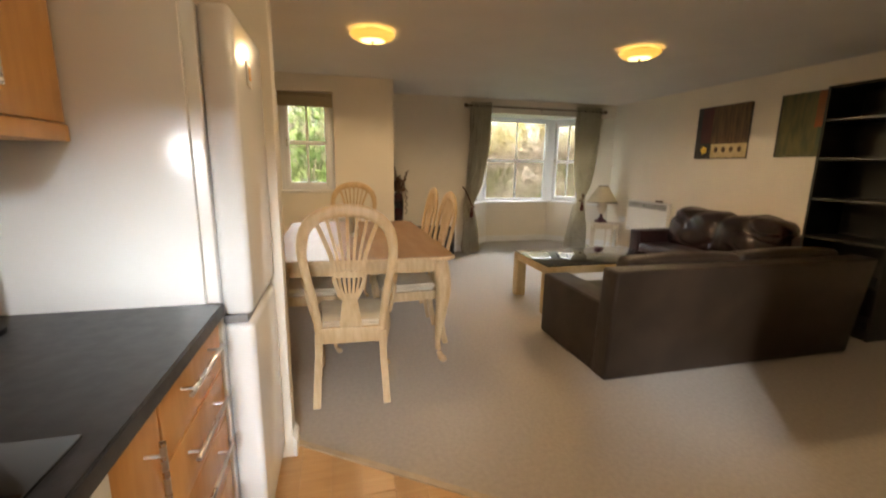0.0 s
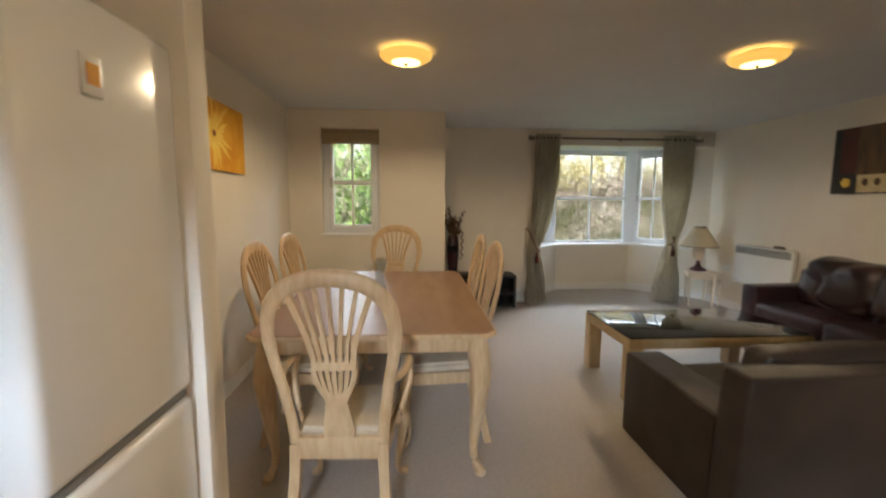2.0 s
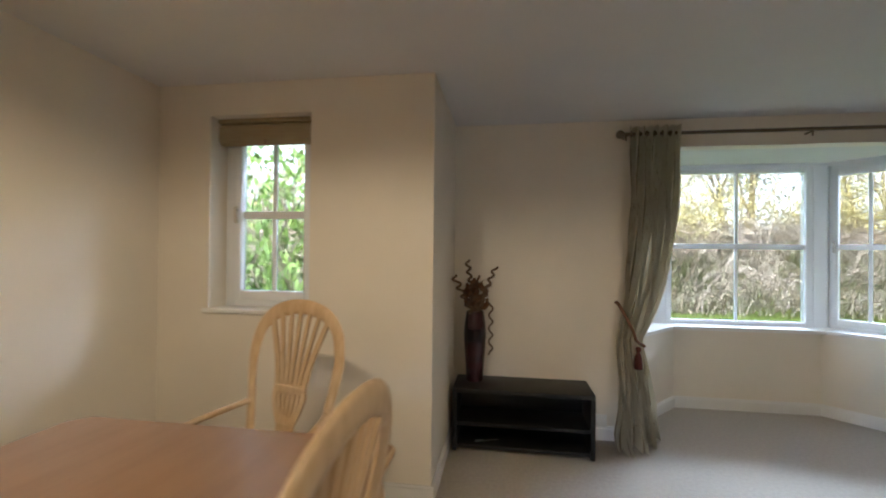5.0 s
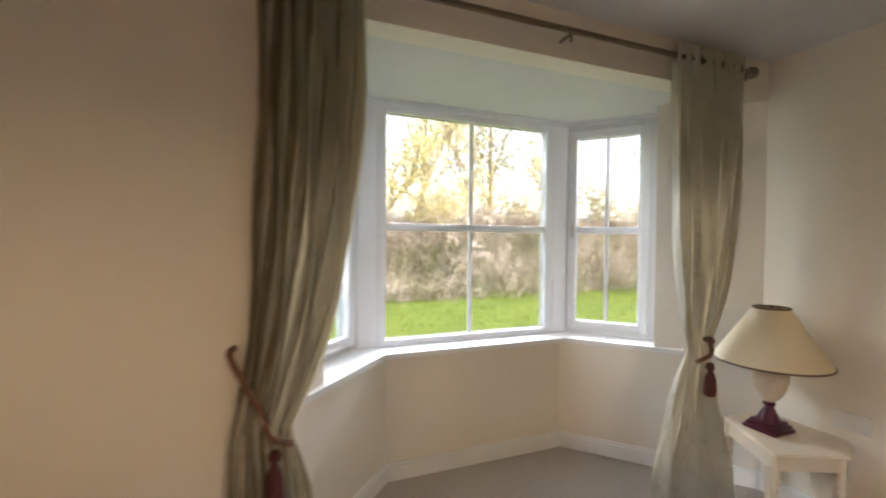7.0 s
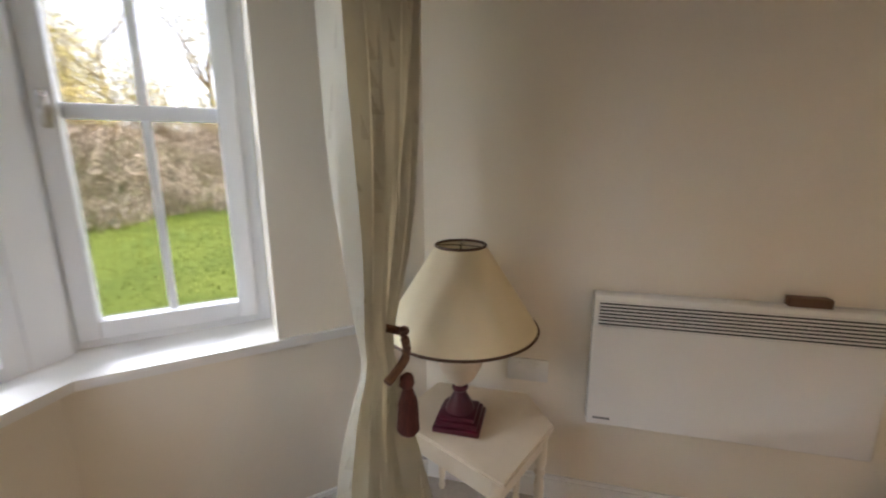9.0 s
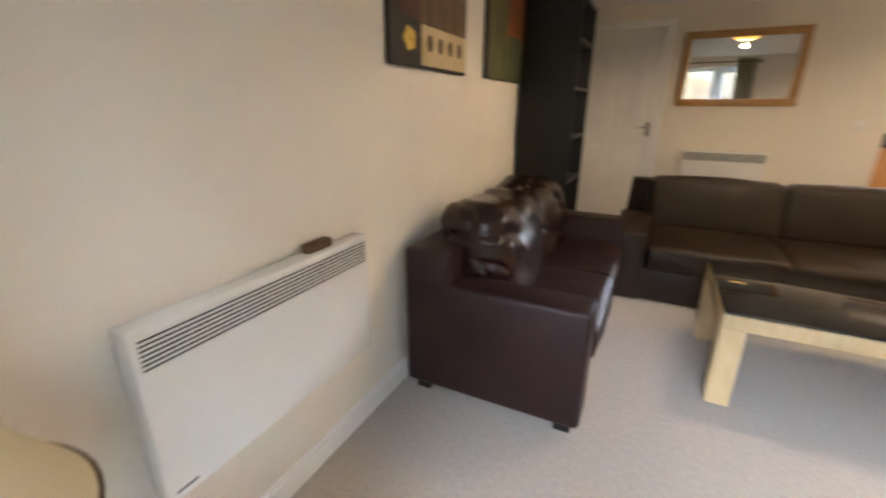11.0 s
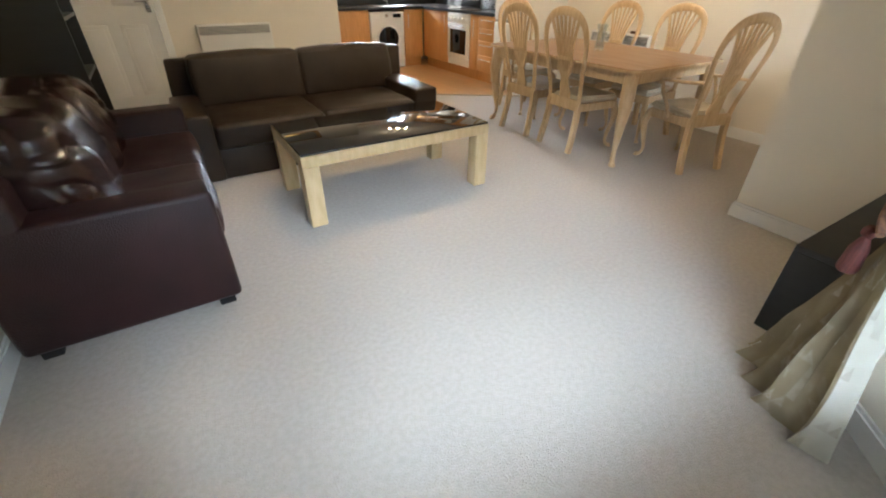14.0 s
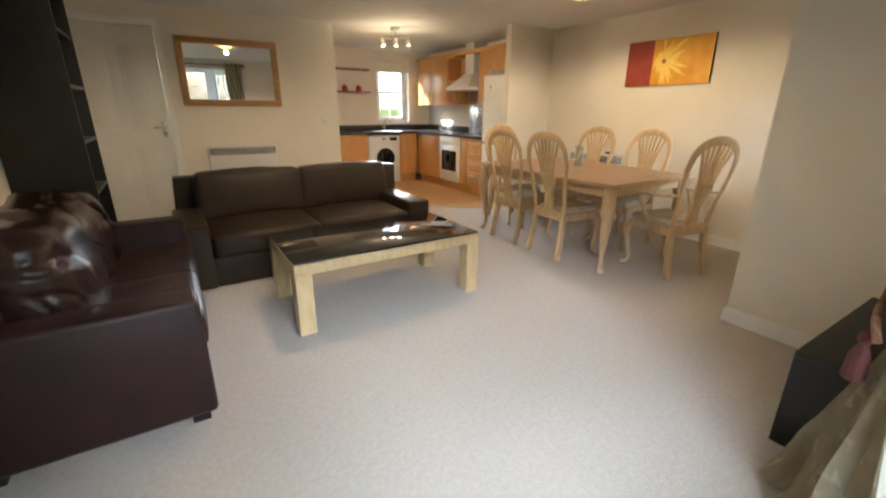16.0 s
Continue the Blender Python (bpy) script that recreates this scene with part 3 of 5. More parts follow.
def dining_chair(arms):
    root = thing("dining_chair", "pale limed wood oval-back carver chair with cream seat" if arms else "pale limed wood oval-back dining chair with cream seat", "chair", group="chairs round the dining table")
    lean = lambda z: -0.20 * max(0.0, z - 0.44) - 0.10 * max(0.0, 0.40 - z)
    # hoop back: both stiles and the arch in one bent piece
    half = [(0.172, 0.40), (0.180, 0.52), (0.198, 0.66), (0.222, 0.80), (0.230, 0.90), (0.208, 1.00), (0.150, 1.065), (0.075, 1.095), (0.0, 1.103)]
    left = [(-x, lean(z), z) for x, z in half]
    right = [(x, lean(z), z) for x, z in half[::-1]][1:]
    hoop = smooth(left + right, 3)
    # flat bent board, widest in the crest
    part("back_frame", sweep(bmesh.new(), hoop, [(0.022 + 0.011 * max(0.0, (p.z - 0.80) / 0.30), 0.013) for p in hoop], 10, up=(0, 1, 0)), LIME, root)
    for s in (-1, 1):
        part("leg", sweep(bmesh.new(), smooth([(s * 0.172, 0, 0.42), (s * 0.176, -0.006, 0.28), (s * 0.186, -0.03, 0.12), (s * 0.192, -0.055, 0.0)], 4), (0.020, 0.020), square=True), LIME, root)
        part("leg", cabriole(s * 0.20, 0.40, 0.40, s, 1, 0.026, 0.014), LIME, root)
    for i in (-3, -2, -1, 0, 1, 2, 3):
        k = i / 3
        top = 1.085 - 0.035 * k * k
        pts = [(0.048 * k, 0.455), (0.044 * k, 0.51), (0.034 * k, 0.58), (0.033 * k, 0.615), (0.060 * k, 0.67), (0.076 * k, 0.73), (0.072 * k, 0.77), (0.092 * k, 0.88), (0.152 * k, top)]
        w = 0.0105 if abs(i) == 3 else 0.0072
        part("slat", sweep(bmesh.new(), smooth([(x, lean(z), z) for x, z in pts], 3), (w, 0.008), square=True, up=(0, 1, 0)), LIME, root)
    for nm, hw, z0, z1 in (("splat_block", 0.040, 0.592, 0.628), ("splat_crosspiece", 0.080, 0.742, 0.778), ("splat_foot", 0.060, 0.445, 0.490)):
        zm = (z0 + z1) / 2
        part(nm, box((-hw, lean(zm) - 0.010, z0), (hw, lean(zm) + 0.010, z1), 0.004), LIME, root)
    bm = bmesh.new()
    bx(bm, (-0.172, -0.016, 0.355), (0.172, 0.012, 0.445), 0.004)
    bx(bm, (-0.205, 0.385, 0.345), (0.205, 0.412, 0.415), 0.006)
    for s in (-1, 1):
        sweep(bm, [(s * 0.176, 0, 0.385), (s * 0.205, 0.40, 0.385)], (0.012, 0.033), square=True)
    part("seat_frame", bm, LIME, root)
    bm = bmesh.new()
    prism(bm, [(-0.168, 0.016), (0.168, 0.016), (0.215, 0.405), (0.19, 0.43), (-0.19, 0.43), (-0.215, 0.405)], 0.418, 0.468)
    bmesh.ops.bevel(bm, geom=[e for e in bm.edges], offset=0.018, segments=3, affect="EDGES")
    part("seat", bm, SEATF, root, "cream upholstered seat pad")
    if arms:
        for s in (-1, 1):
            part("arm", sweep(bmesh.new(), smooth([(s * 0.205, lean(0.69), 0.69), (s * 0.245, 0.08, 0.675), (s * 0.262, 0.22, 0.665), (s * 0.255, 0.31, 0.655)], 4), [(0.016, 0.013)] * 13, 8), LIME, root)
            part("arm_support", sweep(bmesh.new(), smooth([(s * 0.255, 0.30, 0.66), (s * 0.262, 0.27, 0.58), (s * 0.235, 0.22, 0.48), (s * 0.205, 0.21, 0.385)], 4), 0.014, 8), LIME, root)
    return root


side_chair, carver = dining_chair(False), dining_chair(True)
carver.matrix_basis = pose(0.612, 1.80, 0, 0, 0, -3)
copy_thing(carver, pose(0.713, 4.209, 0, 0, 0, 166))
side_chair.matrix_basis = pose(1.27, 2.655, 0, 0, 0, 90)
for m in (pose(1.27, 3.225, 0, 0, 0, 88), pose(0.12, 2.68, 0, 0, 0, -90), pose(0.12, 3.33, 0, 0, 0, -92)):
    copy_thing(side_chair, m)

table = thing("dining_table", "limed wood dining table with brown veneer top and cabriole legs", "table", (0.715, 3.0, 0))
TW, TL = 0.59, 0.90
ch = 0.05
outline = [(-TW + ch, -TL), (TW - ch, -TL), (TW, -TL + ch), (TW, TL - ch), (TW - ch, TL), (-TW + ch, TL), (-TW, TL - ch), (-TW, -TL + ch)]
bm = prism(bmesh.new(), outline, 0.727, 0.75)
bmesh.ops.bevel(bm, geom=[e for e in bm.edges], offset=0.006, segments=2, affect="EDGES")
part("tabletop", bm, LIME, table)
bm = prism(bmesh.new(), [(x * 0.982, y * 0.988) for x, y in outline], 0.748, 0.7535)
part("veneer", bm, TOPW, table, "reddish brown veneered table surface")
bm = bmesh.new()
bx(bm, (-0.50, -0.815, 0.635), (0.50, -0.79, 0.727), 0.004)
bx(bm, (-0.50, 0.79, 0.635), (0.50, 0.815, 0.727), 0.004)
bx(bm, (-0.52, -0.80, 0.635), (-0.495, 0.80, 0.727), 0.004)
bx(bm, (0.495, -0.80, 0.635), (0.52, 0.80, 0.727), 0.004)
part("apron", bm, LIME, table)
for sx in (-1, 1):
    for sy in (-1, 1):
        bm = cabriole(sx * 0.50, sy * 0.80, 0.70, sx, sy, 0.050, 0.020)
        bx(bm, (sx * 0.50 - 0.038, sy * 0.80 - 0.038, 0.63), (sx * 0.50 + 0.038, sy * 0.80 + 0.038, 0.727), 0.006)
        part("leg", bm, LIME, table)
bm = lathe(bmesh.new(), [(0.046, 0), (0.052, 0.006), (0.050, 0.03), (0.038, 0.09), (0.036, 0.12), (0.046, 0.185), (0.056, 0.215), (0.0535, 0.215), (0.043, 0.185), (0.033, 0.12), (0.035, 0.09), (0.046, 0.03), (0.045, 0.016)], 32)
tagged(obj("glass_vase", bm, TUMBLER), "clear waisted glass vase on the dining table", "vase").location = (0.68, 3.0, 0.7537)


# ---- panel heaters ----
def heater(at, turn, width, label, knob=True):
    """Wall heater: local x along the wall, y out of it."""
    root = thing("panel_heater", label, "heater")
    h = 0.465
    part("body", box((-width / 2, 0.012, 0), (width / 2, 0.075, h), 0.007, 3), APPL, root)
    # dark sheet on the body's face, standing for the shade between the louvres
    part("grille_shade", box((-width / 2 + 0.016, 0.07, h - 0.105), (width / 2 - 0.016, 0.0765, h - 0.018), 0.002), DARK, root)
    bm = bmesh.new()
    for i in range(8):
        z = h - 0.103 + i * 0.0115
        bx(bm, (-width / 2 + 0.014, 0.072, z), (width / 2 - 0.014, 0.080, z + 0.0052), 0.001, 1)
    part("louvre", bm, APPL, root, "white louvred air outlet")
    part("bracket", box((-width / 2 + 0.1, 0, 0.06), (width / 2 - 0.1, 0.014, h - 0.06), 0.002), GREY, root)
    if knob:
        part("control", box((-width / 2 + 0.16, 0.018, h - 0.004), (-width / 2 + 0.27, 0.055, h + 0.028), 0.005), TRIM, root, "brown control cover")
    part("badge", box((width / 2 - 0.075, 0.074, 0.022), (width / 2 - 0.02, 0.0768, 0.030), 0.001), GREY, root)
    root.matrix_basis = at @ pose(0, 0, 0, 0, 0, turn)
    return root


heater(pose(XR, 4.785, 0.392), 90, 0.815, "white wall panel heater beside the sofa")
heater(pose(XL, 2.40, 0.335), -90, 0.80, "white wall panel heater behind the dining chairs")
heater(pose(3.40, YM, 0.415), 0, 0.76, "white wall panel heater under the mirror", False)


# ---- pictures and mirror ----
def canvas(name, label, y0, y1, z0, z1, x, face, category="picture"):
    root = thing(name, label, category, (x, (y0 + y1) / 2, z0))
    w, h = y1 - y0, z1 - z0
    part("canvas", box((-0.012, -w / 2, 0), (0.012, w / 2, h), 0.003), PAINT_DK, root)

    def patch(nm, u0, u1, v0, v1, material, lift=0.0):
        a, b = (-w / 2 + u0 * w, -w / 2 + u1 * w)
        s = 0.012 + lift
        lo, hi = (s - 0.002, s + 0.0012) if face > 0 else (-s - 0.0012, -s + 0.002)
        return part(nm, box((lo, a, v0 * h), (hi, b, v1 * h)), material, root)
    return root, patch, w, h


root, patch, w, h = canvas("canvas_picture", "red and yellow flower canvas print above the dining table", 2.66, 3.583, 1.566, 2.018, XL + 0.013, 1)
patch("red_field", 0.0, 0.33, 0, 1, PAINT_RED)
patch("yellow_field", 0.33, 1.0, 0, 1, PAINT_YEL)
bm = bmesh.new()
rnd = random.Random(4)
cy, cz = -w / 2 + 0.47 * w, 0.52 * h
for i in range(26):
    a = 2 * math.pi * i / 26 + rnd.uniform(-0.08, 0.08)
    r1 = rnd.uniform(0.12, 0.40)
    if math.cos(a) < -0.2:
        r1 = min(r1, 0.12)
    pts = []
    for rad, wd in ((0.045, 0.006), (r1 * 0.6, 0.018), (r1, 0.002)):
        pts.append((rad, wd))
    quad = []
    for rad, wd in pts:
        quad.append((cy + math.cos(a) * rad - math.sin(a) * wd, cz + math.sin(a) * rad + math.cos(a) * wd))
    for rad, wd in pts[::-1]:
        quad.append((cy + math.cos(a) * rad + math.sin(a) * wd, cz + math.sin(a) * rad - math.cos(a) * wd))
    quad = [(min(max(y, -w / 2 + 0.34 * w), w / 2 - 0.004), min(max(z, 0.004), h - 0.004)) for y, z in quad]
    vs = [bm.verts.new((0.0138 + 0.0002 * (i % 3), y, z)) for y, z in quad]
    bm.faces.new(vs)
part("petals", bm, PAINT_PALE, root)
bm = lathe(bmesh.new(), [(0.045, 0), (0.045, 0.003)], 20)
bmesh.ops.rotate(bm, verts=bm.verts, matrix=Matrix.Rotation(radians(90), 3, "Y"))
bmesh.ops.translate(bm, verts=bm.verts, vec=(0.0125, cy, cz))
part("flower_ring", bm, PAINT_PALE, root)
bm = lathe(bmesh.new(), [(0.022, 0), (0.022, 0.005)], 16)
bmesh.ops.rotate(bm, verts=bm.verts, matrix=Matrix.Rotation(radians(90), 3, "Y"))
bmesh.ops.translate(bm, verts=bm.verts, vec=(0.0125, cy, cz))
part("flower_eye", bm, PAINT_RUST, root)

# u runs towards the bay; seen from the room the bay end is on the left
root, patch, w, h = canvas("canvas_picture", "dark canvas print with a cream strip and small yellow flower", 3.39, 4.10, 1.458, 2.07, XR - 0.013, -1)
patch("brown_field", 0.0, 0.68, 0.28, 1.0, PAINT_BRN)
patch("wine_field", 0.68, 0.90, 0.30, 1.0, PAINT_WINE)
patch("cream_strip", 0.0, 0.66, 0.02, 0.28, PAINT_CRM, 0.0006)
for i in range(4):
    bm = lathe(bmesh.new(), [(0.026, 0), (0.026, 0.004)], 12)
    bmesh.ops.scale(bm, verts=bm.verts, vec=(1.3, 1, 1))
    bmesh.ops.rotate(bm, verts=bm.verts, matrix=Matrix.Rotation(radians(-90), 3, "Y"))
    bmesh.ops.translate(bm, verts=bm.verts, vec=(-0.0125, -w / 2 + (0.12 + 0.145 * i) * w, 0.17 * h))
    part("seed_spot", bm, PAINT_BRN, root)
bm = bmesh.new()
for i in range(5):
    a = 2 * math.pi * i / 5 + 0.3
    lathe(bm, [(0.022, 0), (0.022, 0.003)], 8, (math.cos(a) * 0.026, math.sin(a) * 0.026, 0.0003 * i))
bmesh.ops.rotate(bm, verts=bm.verts, matrix=Matrix.Rotation(radians(-90), 3, "Y"))
bmesh.ops.translate(bm, verts=bm.verts, vec=(-0.0125, -w / 2 + 0.80 * w, 0.17 * h))
part("flower", bm, PAINT_PALE, root)
root, patch, w, h = canvas("canvas_picture", "dark abstract canvas print in rust and olive beside the bookcase", 2.37, 3.075, 1.465, 2.075, XR - 0.013, -1)
patch("olive_field", 0.45, 0.97, 0.0, 1.0, PAINT_OLV)
patch("rust_field", 0.0, 0.50, 0.45, 1.0, PAINT_RUST, 0.0006)
patch("green_field", 0.0, 0.45, 0.0, 0.45, PAINT_GRN, 0.0003)

mirror = thing("wall_mirror_glass", "rectangular mirror in a golden oak frame", "mirror", (3.414, YM, 1.325))
mw, mh = 0.52, 0.71
bm = bmesh.new()
for a, b in (((-mw, 0.002, 0), (mw, 0.03, 0.07)), ((-mw, 0.002, mh - 0.07), (mw, 0.03, mh)), ((-mw, 0.002, 0.07), (-mw + 0.07, 0.03, mh - 0.07)), ((mw - 0.07, 0.002, 0.07), (mw, 0.03, mh - 0.07))):
    bx(bm, a, b, 0.006)
part("mirror_frame", bm, GOLDOAK, mirror)
part("mirror_pane", box((-mw + 0.065, 0.004, 0.065), (mw - 0.065, 0.016, mh - 0.065)), MIRROR, mirror)


# ---- sofas ----
def cushion(a, b, r=0.03, puff=0.015, wrinkle=0.004, seed=1, cuts=16):
    """A boxed leather cushion with soft edges, swollen faces and slight creases."""
    c = [(a[i] + b[i]) / 2 for i in range(3)]
    hs = [(b[i] - a[i]) / 2 for i in range(3)]
    bm = bmesh.new()
    bmesh.ops.create_cube(bm, size=2)
    bmesh.ops.subdivide_edges(bm, edges=bm.edges[:], cuts=cuts, use_grid_fill=True)
    for v in bm.verts:
        q = [math.sin(k * math.pi / 2) for k in v.co]
        p = Vector([q[i] * hs[i] for i in range(3)])
        core = Vector([max(-hs[i] + r, min(hs[i] - r, p[i])) for i in range(3)])
        d = p - core
        n = d.normalized() if d.length > 1e-6 else Vector((0, 0, 1))
        if d.length > 1e-6:
            p = core + n * r
        grow = [puff * max(0, 1 - q[(i + 1) % 3] ** 2) * max(0, 1 - q[(i + 2) % 3] ** 2) * q[i] for i in range(3)]
        w = Vector((p.x * 5 + seed * 7.3, p.y * 7, p.z * 9))
        crease = wrinkle * (1 - 2.2 * abs(noise.noise(w + Vector((0, 0, noise.noise(w * 0.7))))))
        v.co = Vector(c) + p + Vector(grow) + n * crease
    return bm


def slouched(a, b, seed):
    """A worn, sagging leather pillow, full in the middle, with deep folds that run to its corners."""
    c = [(a[i] + b[i]) / 2 for i in range(3)]
    hs = [(b[i] - a[i]) / 2 for i in range(3)]
    bm = bmesh.new()
    bmesh.ops.create_cube(bm, size=2)
    bmesh.ops.subdivide_edges(bm, edges=bm.edges[:], cuts=44, use_grid_fill=True)
    off = Vector((seed * 5.1, seed * 2.3, seed))
    for v in bm.verts:
        q = v.co
        k = (abs(q.x) ** 3.2 + abs(q.y) ** 4.5 + abs(q.z) ** 4.0) ** (-1 / 4.0)
        q = q * min(k, 1.0)
        n = Vector((q.x / hs[0], q.y / hs[1], q.z / hs[2])).normalized()
        p = Vector([c[i] + hs[i] * q[i] for i in range(3)])
        w = Vector((p.x * 1.6, p.y * 1.5 + p.z * 1.3, p.z * 3.4 - p.y * 1.0)) + off
        w += 0.55 * Vector((noise.noise(w * 0.8), noise.noise(w * 0.8 + Vector((9, 0, 0))), noise.noise(w * 0.8 + Vector((0, 9, 0)))))
        fold = abs(noise.noise(w))
        fine = abs(noise.noise(w * 1.8 + Vector((3, 1, 4))))
        depth = 0.13 * (min(fold, 0.20) - 0.12) + 0.10 * (min(fine, 0.12) - 0.07)
        v.co = p + n * depth - Vector((0, 0, 0.03 * max(0, q.z) * abs(math.sin(p.y * 6 + seed))))
    return bm


sofa = thing("sofa", "dark brown leather three seat sofa with two low arms", "sofa", (3.19, 1.665, 0))
part("base", box((-1.02, 0.06, 0.01), (1.02, 0.84, 0.24), 0.012), LEATH, sofa)
bm = bmesh.new()
bx(bm, (-1.035, 0.0, 0.005), (1.035, 0.15, 0.745), 0.018, 3)
for v in bm.verts:
    v.co.y -= 0.10 * (v.co.z / 0.7)
    v.co.x -= 0.045 * (v.co.z / 0.7)
part("back_panel", bm, LEATH, sofa)
for s in (-1, 1):
    bm = bmesh.new()
    x0, x1 = sorted((s * 1.035, s * 0.815))
    bx(bm, (x0, 0.10, 0.008), (x1, 0.865, 0.495), 0.022, 3)
    part("arm", bm, LEATH, sofa)
for i in range(2):
    x0 = -0.81 + i * 0.81
    part("seat_cushion", cushion((x0 + 0.003, 0.15, 0.235), (x0 + 0.807, 0.868, 0.412), 0.035, 0.014, 0.004, i + 1), LEATH, sofa)
for i in range(2):
    x0 = -0.90 + i * 0.865
    bm = cushion((x0 + 0.003, 0.145, 0.405), (x0 + 0.862, 0.285, 0.778), 0.030, 0.022, 0.005, i + 5)
    for v in bm.verts:
        v.co.y -= 0.04 + 0.20 * (v.co.z - 0.40)
    back = part("back_cushion", bm, LEATH, sofa)
    bm = bmesh.new()
    seam = [(x0 + 0.02, 0.735), (x0 + 0.845, 0.735)]
    sweep(bm, [(x, 0.286 - 0.04 - 0.20 * (z - 0.40), z + 0.018) for x, z in seam], 0.0035, 6)
    part("piping", bm, LEATH, back)
for sx in (-0.95, 0.95):
    for y in (0.08, 0.78):
        part("foot", box((sx - 0.03, y, 0.0), (sx + 0.03, y + 0.05, 0.02)), BLACK, sofa)

sofa = thing("sofa", "burgundy brown leather two seat sofa with crumpled cushions", "sofa", (4.552, 3.245, 0))
part("base", box((-0.34, -0.80, 0.05), (0.36, 0.80, 0.27), 0.012), LEATH2, sofa)
part("back_panel", box((0.20, -0.845, 0.06), (0.415, 0.845, 0.72), 0.03, 3), LEATH2, sofa)
for s in (-1, 1):
    y0, y1 = sorted((s * 0.85, s * 0.67))
    bm = bmesh.new()
    bx(bm, (-0.395, y0, 0.045), (0.41, y1, 0.578), 0.025, 3)
    part("arm", bm, LEATH2, sofa)
for i in range(2):
    y0 = -0.665 + i * 0.665
    part("seat_cushion", cushion((-0.405, y0 + 0.003, 0.26), (0.22, y0 + 0.662, 0.428), 0.035, 0.016, 0.006, i + 3), LEATH2, sofa)
for i in range(2):
    y0 = -0.66 + i * 0.66
    bm = slouched((-0.07, y0 - 0.03, 0.40), (0.27, y0 + 0.69, 0.88), i + 2)
    for v in bm.verts:
        v.co.x += 0.25 * (v.co.z - 0.41)
    part("back_cushion", bm, CRUMP, sofa, "shiny crumpled leather back cushion")
for sx in (-0.36, 0.30):
    for y in (-0.82, 0.74):
        part("foot", box((sx, y, 0.0), (sx + 0.07, y + 0.08, 0.05), 0.006), BLACK, sofa)

# ---- coffee table ----
ct = thing("coffee_table", "oak coffee table with a smoked black glass top", "table", (3.01, 3.20, 0))
hx, hy = 0.66, 0.365
for sx in (-1, 1):
    for sy in (-1, 1):
        cx, cy2 = sx * (hx - 0.05), sy * (hy - 0.05)
        part("leg", box((cx - 0.05, cy2 - 0.05, 0), (cx + 0.05, cy2 + 0.05, 0.385), 0.005), OAK, ct)
bm = bmesh.new()
for a, b in (((-hx, -hy, 0.385), (hx, -hy + 0.10, 0.452)), ((-hx, hy - 0.10, 0.385), (hx, hy, 0.452)), ((-hx, -hy + 0.10, 0.385), (-hx + 0.10, hy - 0.10, 0.452)), ((hx - 0.10, -hy + 0.10, 0.385), (hx, hy - 0.10, 0.452))):
    bx(bm, a, b, 0.004)
part("top_frame", bm, OAK, ct)
part("glass_top", box((-hx + 0.004, -hy + 0.004, 0.454), (hx - 0.004, hy - 0.004, 0.466), 0.003), SMOKE, ct, "smoked black glass table top")

# ---- bookcase ----
bc = thing("bookcase", "tall black wooden open bookcase with empty shelves", "bookcase", (4.60, 1.76, 0))
D1, W1, H1 = 0.405, 0.62, 2.03
part("side", box((0, 0, 0), (D1, 0.022, H1), 0.002), BLACK, bc)
part("side", box((0, W1 - 0.022, 0), (D1, W1, H1), 0.002), BLACK, bc)
part("back_board", box((D1 - 0.008, 0.022, 0), (D1, W1 - 0.022, H1)), BLACK, bc)
part("plinth", box((0.02, 0.022, 0), (0.04, W1 - 0.022, 0.07)), BLACK, bc)
for z in (0.07, 0.42, 0.75, 1.08, 1.42, 1.74, H1 - 0.022):
    sh = part("shelf", box((0.006, 0.022, z), (D1 - 0.008, W1 - 0.022, z + 0.022)), BLACK, bc)
    if 0.3 < z < 1.9:
        part("edge_strip", box((0.002, 0.024, z + 0.002), (0.0062, W1 - 0.024, z + 0.02)), BOARD, sh, "pale shelf edge strip")

# ---- tv unit, vase and dried stems ----
tv = thing("tv_unit", "low black wooden television unit with an open front", "tv stand", (1.285, 5.44, 0))
TWD, TD, TH = 0.94, 0.335, 0.425
part("top", box((0, 0, TH - 0.03), (TWD, TD, TH), 0.003), BLACK, tv)
for x in (0, TWD - 0.03):
    part("side", box((x, 0, 0), (x + 0.03, TD, TH - 0.03), 0.002), BLACK, tv)
part("shelf", box((0.03, 0.012, 0.17), (TWD - 0.03, TD - 0.01, 0.195), 0.002), BLACK, tv)
part("bottom", box((0.03, 0.012, 0.02), (TWD - 0.03, TD - 0.01, 0.045), 0.002), BLACK, tv)
part("back_board", box((0.03, TD - 0.012, 0.02), (TWD - 0.03, TD, TH - 0.03)), BLACK, tv)
bm = bmesh.new()
sweep(bm, [(1.44, 5.50, 0.052), (1.53, 5.53, 0.052)], (0.008, 0.004), square=True)
sweep(bm, [(1.50, 5.51, 0.0585), (1.60, 5.54, 0.0585)], (0.006, 0.003), square=True)
tagged(obj("bracket_arm", bm, CHROME), "small loose metal bracket inside the unit", "bracket")

